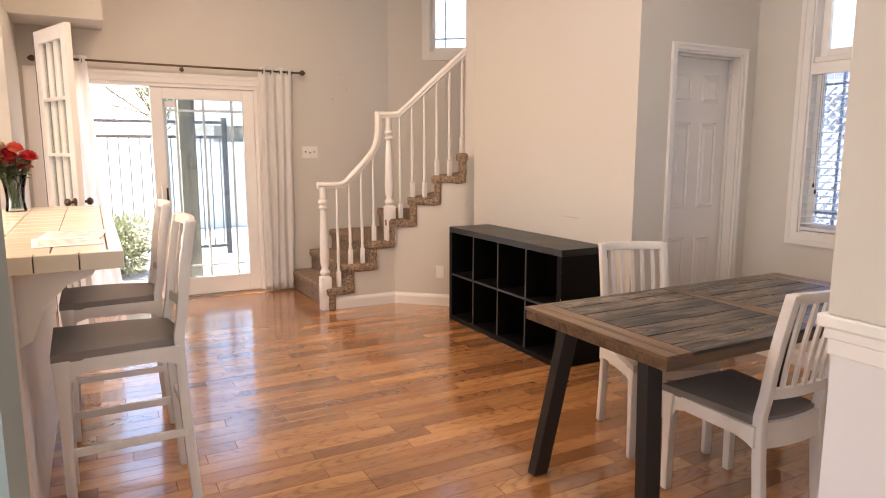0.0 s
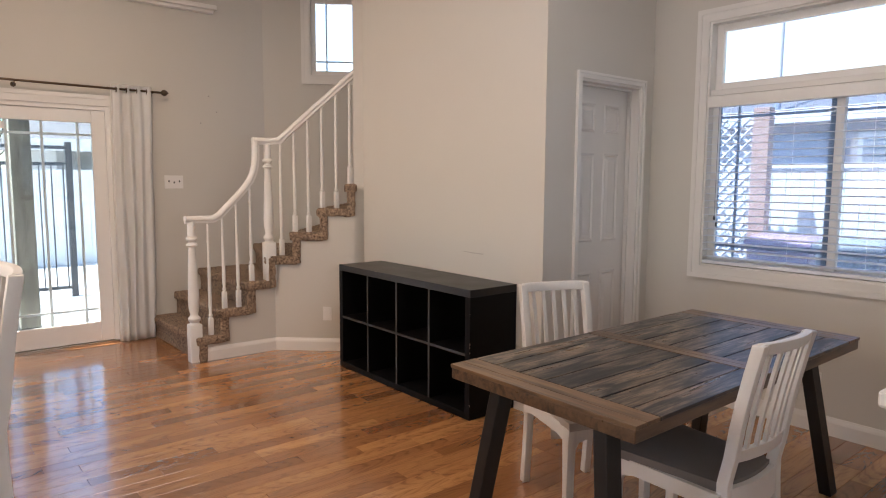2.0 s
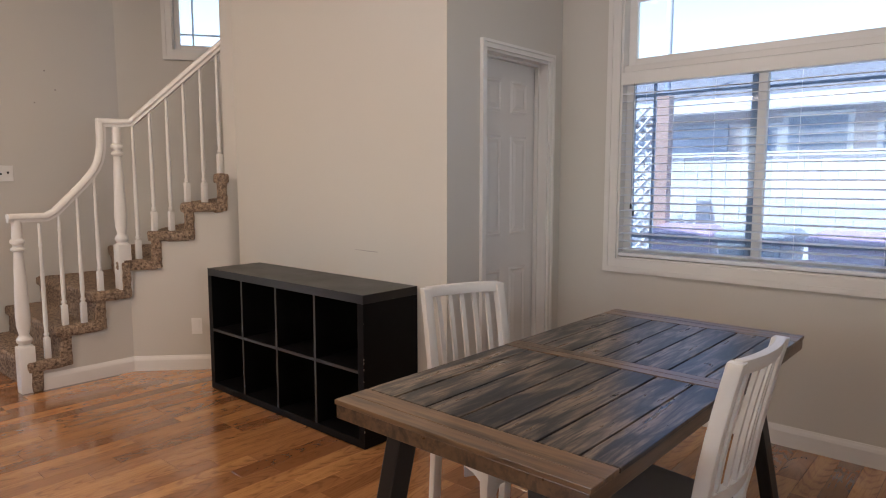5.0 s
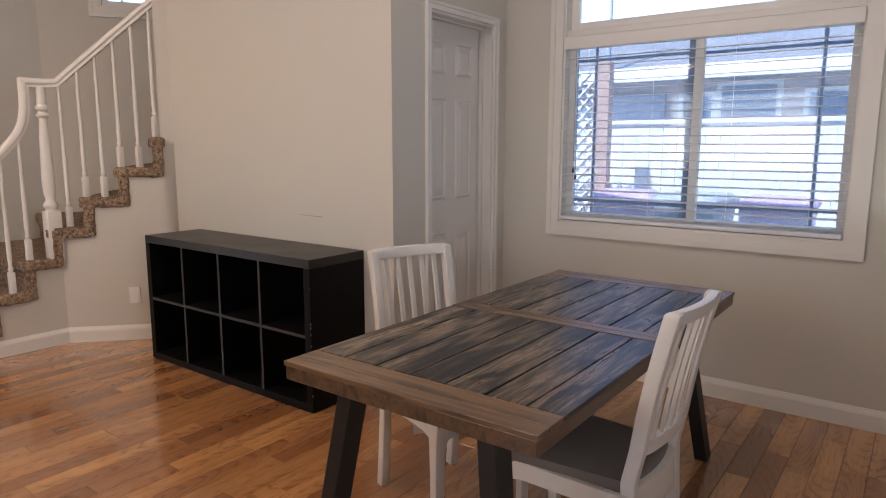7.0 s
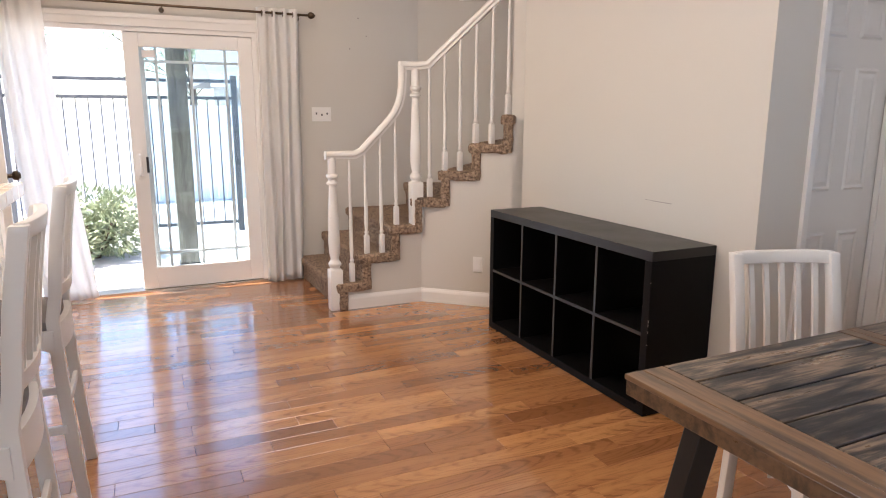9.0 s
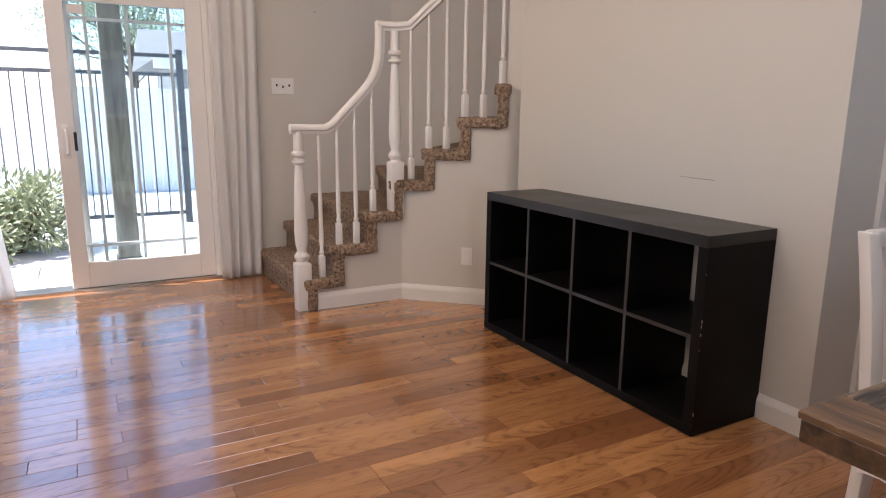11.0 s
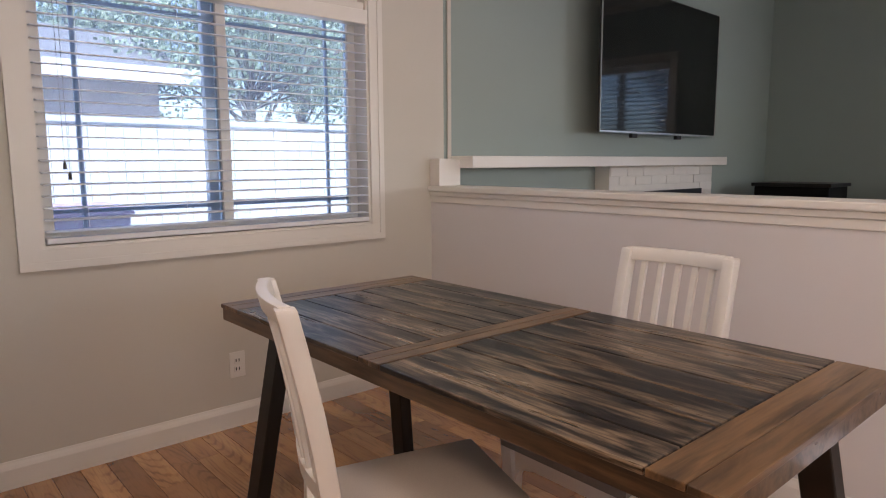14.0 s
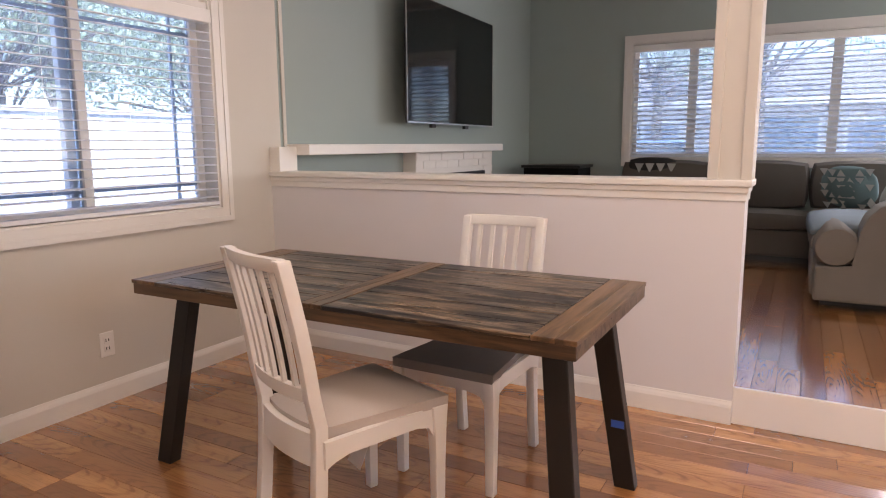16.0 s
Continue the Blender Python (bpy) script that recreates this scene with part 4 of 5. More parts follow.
part("door_stop", boxes((KW - 0.026, KW - 0.014, 0.06, 0.085, 0, KZ - 0.014), (0.014, KW - 0.026, 0.06, 0.085, KZ - 0.026, KZ - 0.014)), M_TRIM, door)
leaf = part("door_leaf", boxes((0.016, KW - 0.017, 0.09, 0.125, 0.012, KZ - 0.02), bevel=0.002), M_CHAIR, door)
xs = ((0.10, 0.265), (0.355, 0.52))
for x0, x1 in xs:
    for z0, z1 in ((0.22, 0.83), (1.03, 1.605), (1.735, 1.92)):
        bm = bmesh.new()
        tmp = bmesh.new()
        b = 0.012
        loft(tmp, [[(x0, 0.09, z0), (x1, 0.09, z0), (x1, 0.09, z1), (x0, 0.09, z1)], [(x0 + b, 0.082, z0 + b), (x1 - b, 0.082, z0 + b), (x1 - b, 0.082, z1 - b), (x0 + b, 0.082, z1 - b)],
                   [(x0 + 2 * b, 0.0885, z0 + 2 * b), (x1 - 2 * b, 0.0885, z0 + 2 * b), (x1 - 2 * b, 0.0885, z1 - 2 * b), (x0 + 2 * b, 0.0885, z1 - 2 * b)],
                   [(x0 + 4 * b, 0.082, z0 + 4 * b), (x1 - 4 * b, 0.082, z0 + 4 * b), (x1 - 4 * b, 0.082, z1 - 4 * b), (x0 + 4 * b, 0.082, z1 - 4 * b)]])
        pour(tmp, bm)
        part("door_panel", bm, M_CHAIR, leaf)
bm = boxes((0.022, 0.034, 0.084, 0.09, 0.885, 0.925), bevel=0.002)
rod(bm, (0.028, 0.09, 0.905), (0.028, 0.078, 0.905), 0.006)
part("finger_pull", bm, M_IRON, leaf, "small dark finger pull")


# ---- cube shelf ----
def cube_shelf():
    w, d, h, t, t2 = 1.49, 0.385, 0.79, 0.045, 0.016
    s = thing("cube_shelf", "black-brown eight-cube shelf unit with chipped edges", "shelf unit", Matrix.Translation((SHELF_X - 0.004, 5.078, 0)) @ Matrix.Rotation(radians(-90), 4, "Z"))
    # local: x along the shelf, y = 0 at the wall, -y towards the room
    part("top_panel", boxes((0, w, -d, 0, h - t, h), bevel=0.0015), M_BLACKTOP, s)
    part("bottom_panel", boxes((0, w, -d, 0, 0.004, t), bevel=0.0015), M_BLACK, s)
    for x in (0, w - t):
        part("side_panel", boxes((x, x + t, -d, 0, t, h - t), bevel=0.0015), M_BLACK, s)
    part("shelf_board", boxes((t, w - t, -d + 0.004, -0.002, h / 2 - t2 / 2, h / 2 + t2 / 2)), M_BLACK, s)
    cw = (w - 2 * t - 3 * t2) / 4
    for k in range(3):
        x = t + (k + 1) * cw + k * t2
        for z0, z1 in ((t, h / 2 - t2 / 2), (h / 2 + t2 / 2, h - t)):
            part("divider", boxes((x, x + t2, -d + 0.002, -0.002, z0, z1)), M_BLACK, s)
    part("lit_edge", boxes((t, w - t, -d - 0.0005, -d + 0.0035, h / 2 - t2 / 2, h / 2 + t2 / 2)), M_BLACKEDGE, s, "grey-black front edge painted lighter, as if lit")
    for k in range(3):
        x = t + (k + 1) * cw + k * t2
        part("lit_edge", boxes((x, x + t2, -d - 0.001, -d + 0.0015, t, h - t)), M_BLACKEDGE, s, "grey-black front edge painted lighter, as if lit")
    random.seed(4)
    bm = bmesh.new()
    for k in range(7):
        x = random.uniform(0.05, w - 0.02)
        r = random.uniform(0.002, 0.005)
        box(bm, x, x + r * random.uniform(1, 4), -d - 0.0006, -d + 0.002, h - random.uniform(0.0005, 0.003), h + 0.0006)
    for k in range(7):
        z = random.uniform(0.02, h)
        box(bm, w - 0.002, w + 0.0006, -d - 0.0006, -d + random.uniform(0.001, 0.003), z, z + random.uniform(0.003, 0.014))
    tagged(part("edge_chips", bm, M_SCUFF, s, "pale chipped spots"), kind="stuff")
    return s


cube_shelf()


# ---- dining table ----
def dining_table():
    tx0, tx1, ty0, ty1, zt, th = 1.850, 3.550, 1.809, 2.614, 0.745, 0.055
    t = thing("dining_table", "weathered plank dining table on splayed dark metal legs", "table", Matrix.Translation((tx0, ty0, 0)))
    L, W = tx1 - tx0, ty1 - ty0
    eb, cb, cx, sb = 0.125, 0.085, L / 2 + 0.0, 0.022
    base = part("tabletop", boxes((0.004, L - 0.004, 0.004, W - 0.004, zt - th, zt - 0.014), bevel=0.003), M_TABEDGE, t, "brown wood slab edge")
    part("seam_bed", boxes((0.008, L - 0.008, 0.008, W - 0.008, zt - 0.0145, zt - 0.011)), M_SEAM, base, "black gaps between the planks")
    for x, share in ((0.0, 0.46), (eb * 0.46, 0.54), (L - eb, 0.54), (L - eb * 0.46, 0.46)):
        w = eb * share
        bm = bmesh.new()
        box(bm, -W / 2, W / 2, -w / 2 + 0.0008, w / 2 - 0.0008, -0.014, 0, 0.002)
        o = part("end_board", bm, M_TABEDGE, base, "browner end board")
        o.matrix_basis = Matrix.Translation((x + w / 2, W / 2, zt - random.uniform(0.0, 0.0006))) @ Matrix.Rotation(radians(90), 4, "Z")
    for k in (-1, 1):
        bm = bmesh.new()
        box(bm, -W / 2, W / 2, -cb / 4, cb / 4 - 0.001, -0.014, 0, 0.002)
        o = part("centre_board", bm, M_TABEDGE, base, "browner middle board")
        o.matrix_basis = Matrix.Translation((cx + k * cb / 4, W / 2, zt + 0.0005)) @ Matrix.Rotation(radians(90), 4, "Z")
    for x0, x1 in ((eb, cx - cb / 2), (cx + cb / 2, L - eb)):
        ys = [0.0, 0.098, 0.214, 0.335, 0.45, 0.57, 0.692, W]
        for a, b in zip(ys, ys[1:]):
            bm = bmesh.new()
            box(bm, -(x1 - x0) / 2 + 0.0025, (x1 - x0) / 2 - 0.0025, -(b - a) / 2 + 0.0026 * (a > 0), (b - a) / 2 - 0.0026 * (b < W), -0.014, 0, 0.0025)
            o = part("plank", bm, M_TABLE, base)
            o.matrix_basis = Matrix.Translation(((x0 + x1) / 2, (a + b) / 2, zt - random.uniform(0.0, 0.0012)))
    # legs
    for fx, tx in ((0.028, 0.112), (L - 0.03, L - 0.11)):
        for y, yt in ((0.075, 0.18), (W - 0.08, W - 0.17)):
            bm = bmesh.new()
            dx, dy = 0.0375, 0.026
            loft(bm, [[(fx - dx, y - dy, 0), (fx + dx, y - dy, 0), (fx + dx, y + dy, 0), (fx - dx, y + dy, 0)],
                      [(tx - dx, yt - dy, zt - th), (tx + dx, yt - dy, zt - th), (tx + dx, yt + dy, zt - th), (tx - dx, yt + dy, zt - th)]])
            bevel_all(bm, 0.004, 2)
            leg = part("leg", bm, M_IRON, t, "dark metal leg")
            if fx < 1 and y < 0.5:
                part("tape", boxes((fx + 0.0, fx + 0.045, y + 0.038 + dy, y + 0.038 + dy + 0.004, 0.245, 0.272)), M_BLUE, leg, "blue tape patch")
        part("leg_brace", boxes((tx - 0.03, tx + 0.03, 0.06, W - 0.06, zt - th - 0.012, zt - th), bevel=0.002), M_IRON, t)
    part("side_rail", boxes((0.2, L - 0.2, W / 2 - 0.03, W / 2 + 0.03, zt - th - 0.012, zt - th), bevel=0.002), M_IRON, t)
    return t


dining_table()


# ---- chairs and stools ----
def slat_chair(name, label, category, m, seat, top, tall=False, group="", dark=False):
    """Origin on the floor between the legs; the sitter looks along +y."""
    c = thing(name, label, category, m, group)
    wb, wf, yb, yf = (0.18, 0.198, -0.205, 0.20) if tall else (0.165, 0.187, -0.205, 0.20)     # half widths and leg lines
    lw = 0.017

    def back_y(z):
        t = (z - seat) / (top - seat)
        return yb - 0.012 - (0.055 if tall else 0.08) * max(0, t) ** 1.5 + 0.0 if z > seat else yb - 0.035 * max(0.0, (1 - z / seat)) ** 1.6

    def strip(x, zs, wx, wy, x_top=None):
        bm = bmesh.new()
        loops = []
        for z in zs:
            k = (z - zs[0]) / (zs[-1] - zs[0])
            xx = x + ((x_top if x_top is not None else x) - x) * k
            y = back_y(z) - (0.022 * (1 - (xx / wb) ** 2) if abs(xx) < wb - 0.01 else 0)
            loops.append([(xx - wx, y - wy, z), (xx + wx, y - wy, z), (xx + wx, y + wy, z), (xx - wx, y + wy, z)])
        return loft(bm, loops)

    for s in (-1, 1):
        zs = [0, seat * 0.3, seat * 0.6, seat * 0.85, seat, seat + (top - seat) * 0.2, seat + (top - seat) * 0.4, seat + (top - seat) * 0.6, seat + (top - seat) * 0.8, top - 0.02, top]
        bm = strip(s * wb, zs, lw, 0.02)
        bevel_all(bm, 0.004, 2)
        part("back_post", bm, M_CHAIR, c, "", True)
        bm = bmesh.new()
        loft(bm, [[(s * wf - a, yf - b, z), (s * wf + a, yf - b, z), (s * wf + a, yf + b, z), (s * wf - a, yf + b, z)] for a, b, z in ((0.016, 0.016, 0), (0.018, 0.019, seat * 0.5), (0.019, 0.024, seat - 0.10), (0.019, 0.03, seat - 0.035))])
        bevel_all(bm, 0.003, 2)
        part("leg", bm, M_CHAIR, c, "", True)
        # curved corner and side rail
        bm = bmesh.new()
        x = s * (wb + wf) / 2
        prism(bm, [(yb, seat - 0.115), (yb + 0.03, seat - 0.10), (yb + 0.08, seat - 0.088), (yf - 0.085, seat - 0.088), (yf - 0.04, seat - 0.10), (yf - 0.018, seat - 0.14), (yf, seat - 0.14), (yf, seat - 0.035), (yb, seat - 0.035)], s * wf - 0.011 if s > 0 else -wf - 0.008, s * wf + 0.008 if s > 0 else -wf + 0.011, "x")
        part("side_rail", bm, M_CHAIR, c)
    # rails
    bm = bmesh.new()
    prism(bm, [(-wf, seat - 0.14), (-wf + 0.02, seat - 0.14), (-wf + 0.04, seat - 0.10), (-wf + 0.09, seat - 0.088), (wf - 0.09, seat - 0.088), (wf - 0.04, seat - 0.10), (wf - 0.02, seat - 0.14), (wf, seat - 0.14), (wf, seat - 0.035), (-wf, seat - 0.035)], yf - 0.01, yf + 0.01, "y")
    part("front_rail", bm, M_CHAIR, c)

    def bowed(z0, z1, bow, half_y):
        bm = bmesh.new()
        n = 10
        loops = []
        for i in range(n + 1):
            x = -wb + 2 * wb * i / n
            o = -bow * (1 - (x / wb) ** 2)
            loops.append([(x, back_y(z0) + o - half_y, z0), (x, back_y(z0) + o + half_y, z0), (x, back_y(z1) + o + half_y, z1), (x, back_y(z1) + o - half_y, z1)])
        return loft(bm, loops)

    part("top_rail", bevel_all(bowed(top - 0.036, top + 0.004, 0.022, 0.013), 0.004, 2), M_CHAIR, c, "", True)
    part("lower_rail", bowed(seat + 0.075, seat + 0.115, 0.022, 0.011), M_CHAIR, c, "", True)
    part("seat_rail", bowed(seat - 0.115, seat - 0.02, 0.022, 0.011), M_CHAIR, c, "", True)
    for k in range(5):
        x = -wb + 2 * wb * (k + 1) / 6
        zs = [seat + 0.11 + (top - 0.036 - seat - 0.11) * j / 7 for j in range(8)]
        part("slat", strip(x * 0.97, zs, 0.0085, 0.006, x), M_CHAIR, c, "", True)
    # padded seat
    bm = bmesh.new()
    nx, ny = 10, 10
    grid = []
    for j in range(ny + 1):
        row = []
        for i in range(nx + 1):
            u, v = 2 * i / nx - 1, 2 * j / ny - 1
            half = wb + (wf + 0.02 - wb) * (v + 1) / 2
            x, y = u * half, (yb + 0.01) + (yf + 0.03 - yb - 0.01) * (v + 1) / 2 - (0.022 * (1 - u * u) if v < -0.99 else 0)
            z = seat + 0.022 * (1 - abs(u) ** 3.5) * (1 - abs(v) ** 3.5) - 0.006
            row.append((x, y, z))
        grid.append(row)
    tv = [[bm.verts.new(p) for p in row] for row in grid]
    bv = [[bm.verts.new((p[0] * 0.985, p[1], seat - 0.04)) for p in row] for row in grid]
    for j in range(ny):
        for i in range(nx):
            bm.faces.new((tv[j][i], tv[j][i + 1], tv[j + 1][i + 1], tv[j + 1][i]))
            bm.faces.new((bv[j][i], bv[j + 1][i], bv[j + 1][i + 1], bv[j][i + 1]))
    for i in range(nx):
        bm.faces.new((tv[0][i + 1], tv[0][i], bv[0][i], bv[0][i + 1]))
        bm.faces.new((tv[ny][i], tv[ny][i + 1], bv[ny][i + 1], bv[ny][i]))
    for j in range(ny):
        bm.faces.new((tv[j][0], tv[j + 1][0], bv[j + 1][0], bv[j][0]))
        bm.faces.new((tv[j + 1][nx], tv[j][nx], bv[j][nx], bv[j + 1][nx]))
    cushion = part("seat_cushion", bm, M_SEAT if not dark else M_STOOLSHADE if tall else M_SEATSHADE, c, "grey cloth seat pad", True)
    if tall:
        for z, (x0, x1, y0, y1) in ((0.20, (-wf, wf, yf - 0.009, yf + 0.009)),):
            part("stretcher", boxes((x0, x1, y0, y1, z, z + 0.034), bevel=0.003), M_CHAIR, c, "white footrest bar")
        for s in (-1, 1):
            part("stretcher", boxes((s * 0.195 - 0.008, s * 0.195 + 0.008, yb - 0.01, yf, 0.29, 0.322), bevel=0.003), M_CHAIR, c)
        part("stretcher", boxes((-wb, wb, yb - 0.02, yb - 0.004, 0.36, 0.39), bevel=0.003), M_CHAIR, c)
    else:
        # tag hanging below the seat
        bm = bmesh.new()
        loft(bm, [[(0.06, -0.05, seat - 0.04), (0.14, -0.05, seat - 0.04), (0.14, -0.049, seat - 0.04), (0.06, -0.049, seat - 0.04)],
                  [(0.065, -0.03, seat - 0.12), (0.145, -0.035, seat - 0.12), (0.145, -0.034, seat - 0.12), (0.065, -0.029, seat - 0.12)],
                  [(0.05, -0.045, seat - 0.19), (0.13, -0.055, seat - 0.19), (0.13, -0.054, seat - 0.19), (0.05, -0.044, seat - 0.19)]])
        part("hang_tag", bm, M_PAPER, c, "white fabric care tag")
    return c


# the sitters' sides face the table
ang = math.degrees(math.atan2(-0.131, 0.351))
slat_chair("dining_chair", "white slat-back dining chair pulled out at an angle, pale grey seat", "chair",
           Matrix.Translation((2.590, 2.568, 0)) @ Matrix.Rotation(radians(180 + ang), 4, "Z"), 0.462, 0.94, False, "chairs round the table")
slat_chair("dining_chair", "white slat-back dining chair pushed under the table, grey seat darkened by its shade", "chair",
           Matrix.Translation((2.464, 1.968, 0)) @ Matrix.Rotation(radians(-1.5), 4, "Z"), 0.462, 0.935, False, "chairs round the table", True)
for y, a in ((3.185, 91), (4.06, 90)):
    slat_chair("bar_stool", "tall white slat-back bar stool, grey seat darkened by counter shade", "stool",
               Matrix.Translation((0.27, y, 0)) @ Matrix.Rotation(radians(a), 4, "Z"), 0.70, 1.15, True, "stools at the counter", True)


# ---- tiled bar counter ----
def counter():
    x0, x1, y0, y1, z = -0.42, 0.30, 2.755, 4.88, 1.085
    c = thing("bar_counter", "cream tiled bar counter with dark grout on a white knee wall", "counter", Matrix.Translation((0, 0, 0)))
    part("substrate", boxes((x0, x1 - 0.006, y0 + 0.006, y1 - 0.006, z - 0.056, z - 0.007)), M_GROUT, c, "dark grout bed")
    part("knee_wall", boxes((-0.30, -0.03, y0 + 0.06, y1 - 0.06, 0, z - 0.056)), M_TRIM, c, "white painted knee wall")
    for y in (y0 + 0.09, y1 - 0.13):
        bm = bmesh.new()
        prism(bm, [(-0.03, z - 0.056), (0.22, z - 0.056), (0.20, z - 0.09), (0.12, z - 0.12), (0.05, z - 0.19), (0.01, z - 0.30), (-0.03, z - 0.32)], y, y + 0.04, "y")
        part("corbel", bm, M_TRIM, c, "white curved corbel")
    g = 0.004

    def tile(tx0, tx1, ty0, ty1, tz0, tz1):
        bm = bmesh.new()
        box(bm, tx0 + g / 2, tx1 - g / 2, ty0 + g / 2, ty1 - g / 2, tz0, tz1, 0.003, None, 1)
        part("tile", bm, M_TILE, c)
    # edge tiles: a rounded nosing along the seat side and the end
    n = 14
    for k in range(n):
        a, b = y0 + 0.05 + (y1 - y0 - 0.05) * k / n, y0 + 0.05 + (y1 - y0 - 0.05) * (k + 1) / n
        tile(x1 - 0.05, x1, a, b, z - 0.06, z)
    xs = [x0, -0.26, -0.10, 0.035, 0.165, x1]
    for a, b in zip(xs, xs[1:]):
        tile(a, b, y0, y0 + 0.05, z - 0.06, z)
    cols = [x0, -0.26, -0.10, 0.08, x1 - 0.05]
    for a, b in zip(cols, cols[1:]):
        for k in range(12):
            p, q = y0 + 0.05 + (y1 - y0 - 0.05) * k / 12, y0 + 0.05 + (y1 - y0 - 0.05) * (k + 1) / 12
            tile(a, b, p, q, z - 0.012, z - 0.001)
    return c


counter()
for k, (x, y, r, dz) in enumerate(((0.12, 3.10, 4, 0.0), (0.14, 3.30, -6, 0.0012))):
    p = thing("paper_sheet", "white printed sheet lying on the tiled counter", "paper", Matrix.Translation((x, y, 1.0855 + dz)) @ Matrix.Rotation(radians(r), 4, "Z"), "papers on the counter")
    part("sheet", boxes((-0.11, 0.11, -0.14, 0.14, 0, 0.0008)), M_PAPER, p)
    part("text_bar", boxes((-0.09, 0.02, 0.105, 0.122, 0.0008, 0.0011)), M_INK, p)
    for i in range(6):
        part("text_bar", boxes((-0.09, 0.09 - 0.03 * (i % 3), 0.075 - i * 0.033, 0.085 - i * 0.033, 0.0008, 0.0011)), M_INK, p)

# ---- flowers ----
vase = thing("flower_vase", "glass vase of red and pink flowers on the counter", "vase", Matrix.Translation((-0.16, 4.62, 1.084)))
bm = bmesh.new()
lathe(bm, [(0.05, 0), (0.052, 0.01), (0.045, 0.06), (0.05, 0.13), (0.065, 0.2), (0.062, 0.2), (0.046, 0.13), (0.04, 0.06), (0.045, 0.015)], 18)
part("glass", bm, M_VASE, vase, "clear glass vase", True)
random.seed(8)
bm, bl = bmesh.new(), bmesh.new()
blooms = []
for k in range(20):
    a, r, h = random.uniform(0, 6.28), random.uniform(0.02, 0.13), random.uniform(0.22, 0.34)
    tip = Vector((r * math.cos(a), r * math.sin(a), h))
    rod(bm, (0.02 * math.cos(a + 2), 0.02 * math.sin(a + 2), 0.02), tip, 0.0025, 5)
    blooms.append(tip)
    for j in range(7):
        p = tip * random.uniform(0.6, 0.95)
        d = Vector((random.uniform(-1, 1), random.uniform(-1, 1), random.uniform(-0.3, 0.8))).normalized() * 0.05
        s = Vector((-d.y, d.x, 0)).normalized() * 0.016
        bl.faces.new([bl.verts.new(q) for q in (p, p + d * 0.5 + s, p + d, p + d * 0.5 - s)])
part("stems", bm, M_STEM, vase, "green stems")
part("leaves", bl, M_STEM, vase, "green leaves")
for k, tip in enumerate(blooms):
    bm = bmesh.new()
    for j in range(30):
        a, e = random.uniform(0, 6.28), random.uniform(0.1, 1.4)
        d = Vector((math.cos(a) * math.cos(e), math.sin(a) * math.cos(e), math.sin(e)))
        s = d.cross(Vector((0, 0, 1))).normalized() * 0.03
        u = d * 0.062
        bm.faces.new([bm.verts.new(q) for q in (tip, tip + u * 0.6 + s, tip + u, tip + u * 0.6 - s)])
    part("bloom", bm, (M_RED, M_CORAL, M_RED, M_CREAM)[k % 4], vase, ("red bloom", "coral bloom", "red bloom", "cream bloom")[k % 4])

# ---- open glazed door beside the kitchen ----
fa, fb = Vector((-0.054, 5.87)), Vector((0.15, 5.33))
fd = fb - fa
door = tagged(thing("door_3", "white glazed door with small panes, standing open", "door",
                    Matrix.Translation((fa.x, fa.y, 0)) @ Matrix.Rotation(math.atan2(fd.y, fd.x), 4, "Z")), kind="structure")
FW, FH = fd.length, 2.235
st = 0.09
f = part("door_leaf", boxes((0, st, -0.02, 0.02, 0.01, FH), (FW - st, FW, -0.02, 0.02, 0.01, FH), (st, FW - st, -0.02, 0.02, 0.01, 0.25), (st, FW - st, -0.02, 0.02, FH - st, FH), bevel=0.003), M_TRIM, door)
for k in (1, 2):
    x = st + (FW - 2 * st) * k / 3
    part("muntin", boxes((x - 0.011, x + 0.011, -0.016, 0.016, 0.25, FH - st)), M_TRIM, f)
for k in range(1, 5):
    z = 0.25 + (FH - st - 0.25) * k / 5
    part("muntin", boxes((st, FW - st, -0.0145, 0.0145, z - 0.011, z + 0.011)), M_TRIM, f)
pane(f, st, FW - st, 0.25, FH - st, 0.0)
# black strip added where a dark gap shows beside the hinge edge
part("dark_gap_strip", boxes((-0.02, -0.002, -0.018, 0.018, 0.01, FH)), M_DARK, f, "black strip in place of the dark gap")
for s in (-1, 1):
    bm = bmesh.new()
    lathe(bm, [(0.028, 0), (0.028, 0.006), (0.01, 0.01), (0.01, 0.03), (0.024, 0.04), (0.027, 0.055), (0.016, 0.068)], 14, Matrix.Translation((FW - 0.05, 0.02 * s, 1.075)) @ Matrix.Rotation(radians(-90 * s), 4, "X"))
    part("door_knob", bm, M_BRASS, f, "dark bronze knob", True)


# ---- living room ----
tv = thing("television", "large flat black television on a wall bracket", "television", look((4.13, -1.08, 1.895), (0.0, -1.22, 1.895)) @ Matrix.Rotation(radians(0), 4, "Z"))
# local: x to its side, y up, +z to the wall
TW, TH = 0.85, 0.492
part("housing", boxes((-TW, TW, -TH, TH, 0.004, 0.018), bevel=0.004), M_DARK, tv)
part("back_cover", boxes((-TW * 0.7, TW * 0.7, -TH * 0.85, TH * 0.3, 0.018, 0.055), bevel=0.008), M_DARK, tv)
part("screen", boxes((-TW + 0.009, TW - 0.009, -TH + 0.016, TH - 0.009, 0.0, 0.0045)), M_SCREEN, tv, "glossy black screen")
part("bezel", boxes((-TW, TW, -TH, -TH + 0.012, -0.003, 0.004), (-TW, -TW + 0.006, -TH, TH, -0.003, 0.004), (TW - 0.006, TW, -TH, TH, -0.003, 0.004)), M_SILVER, tv, "silver edge strip")
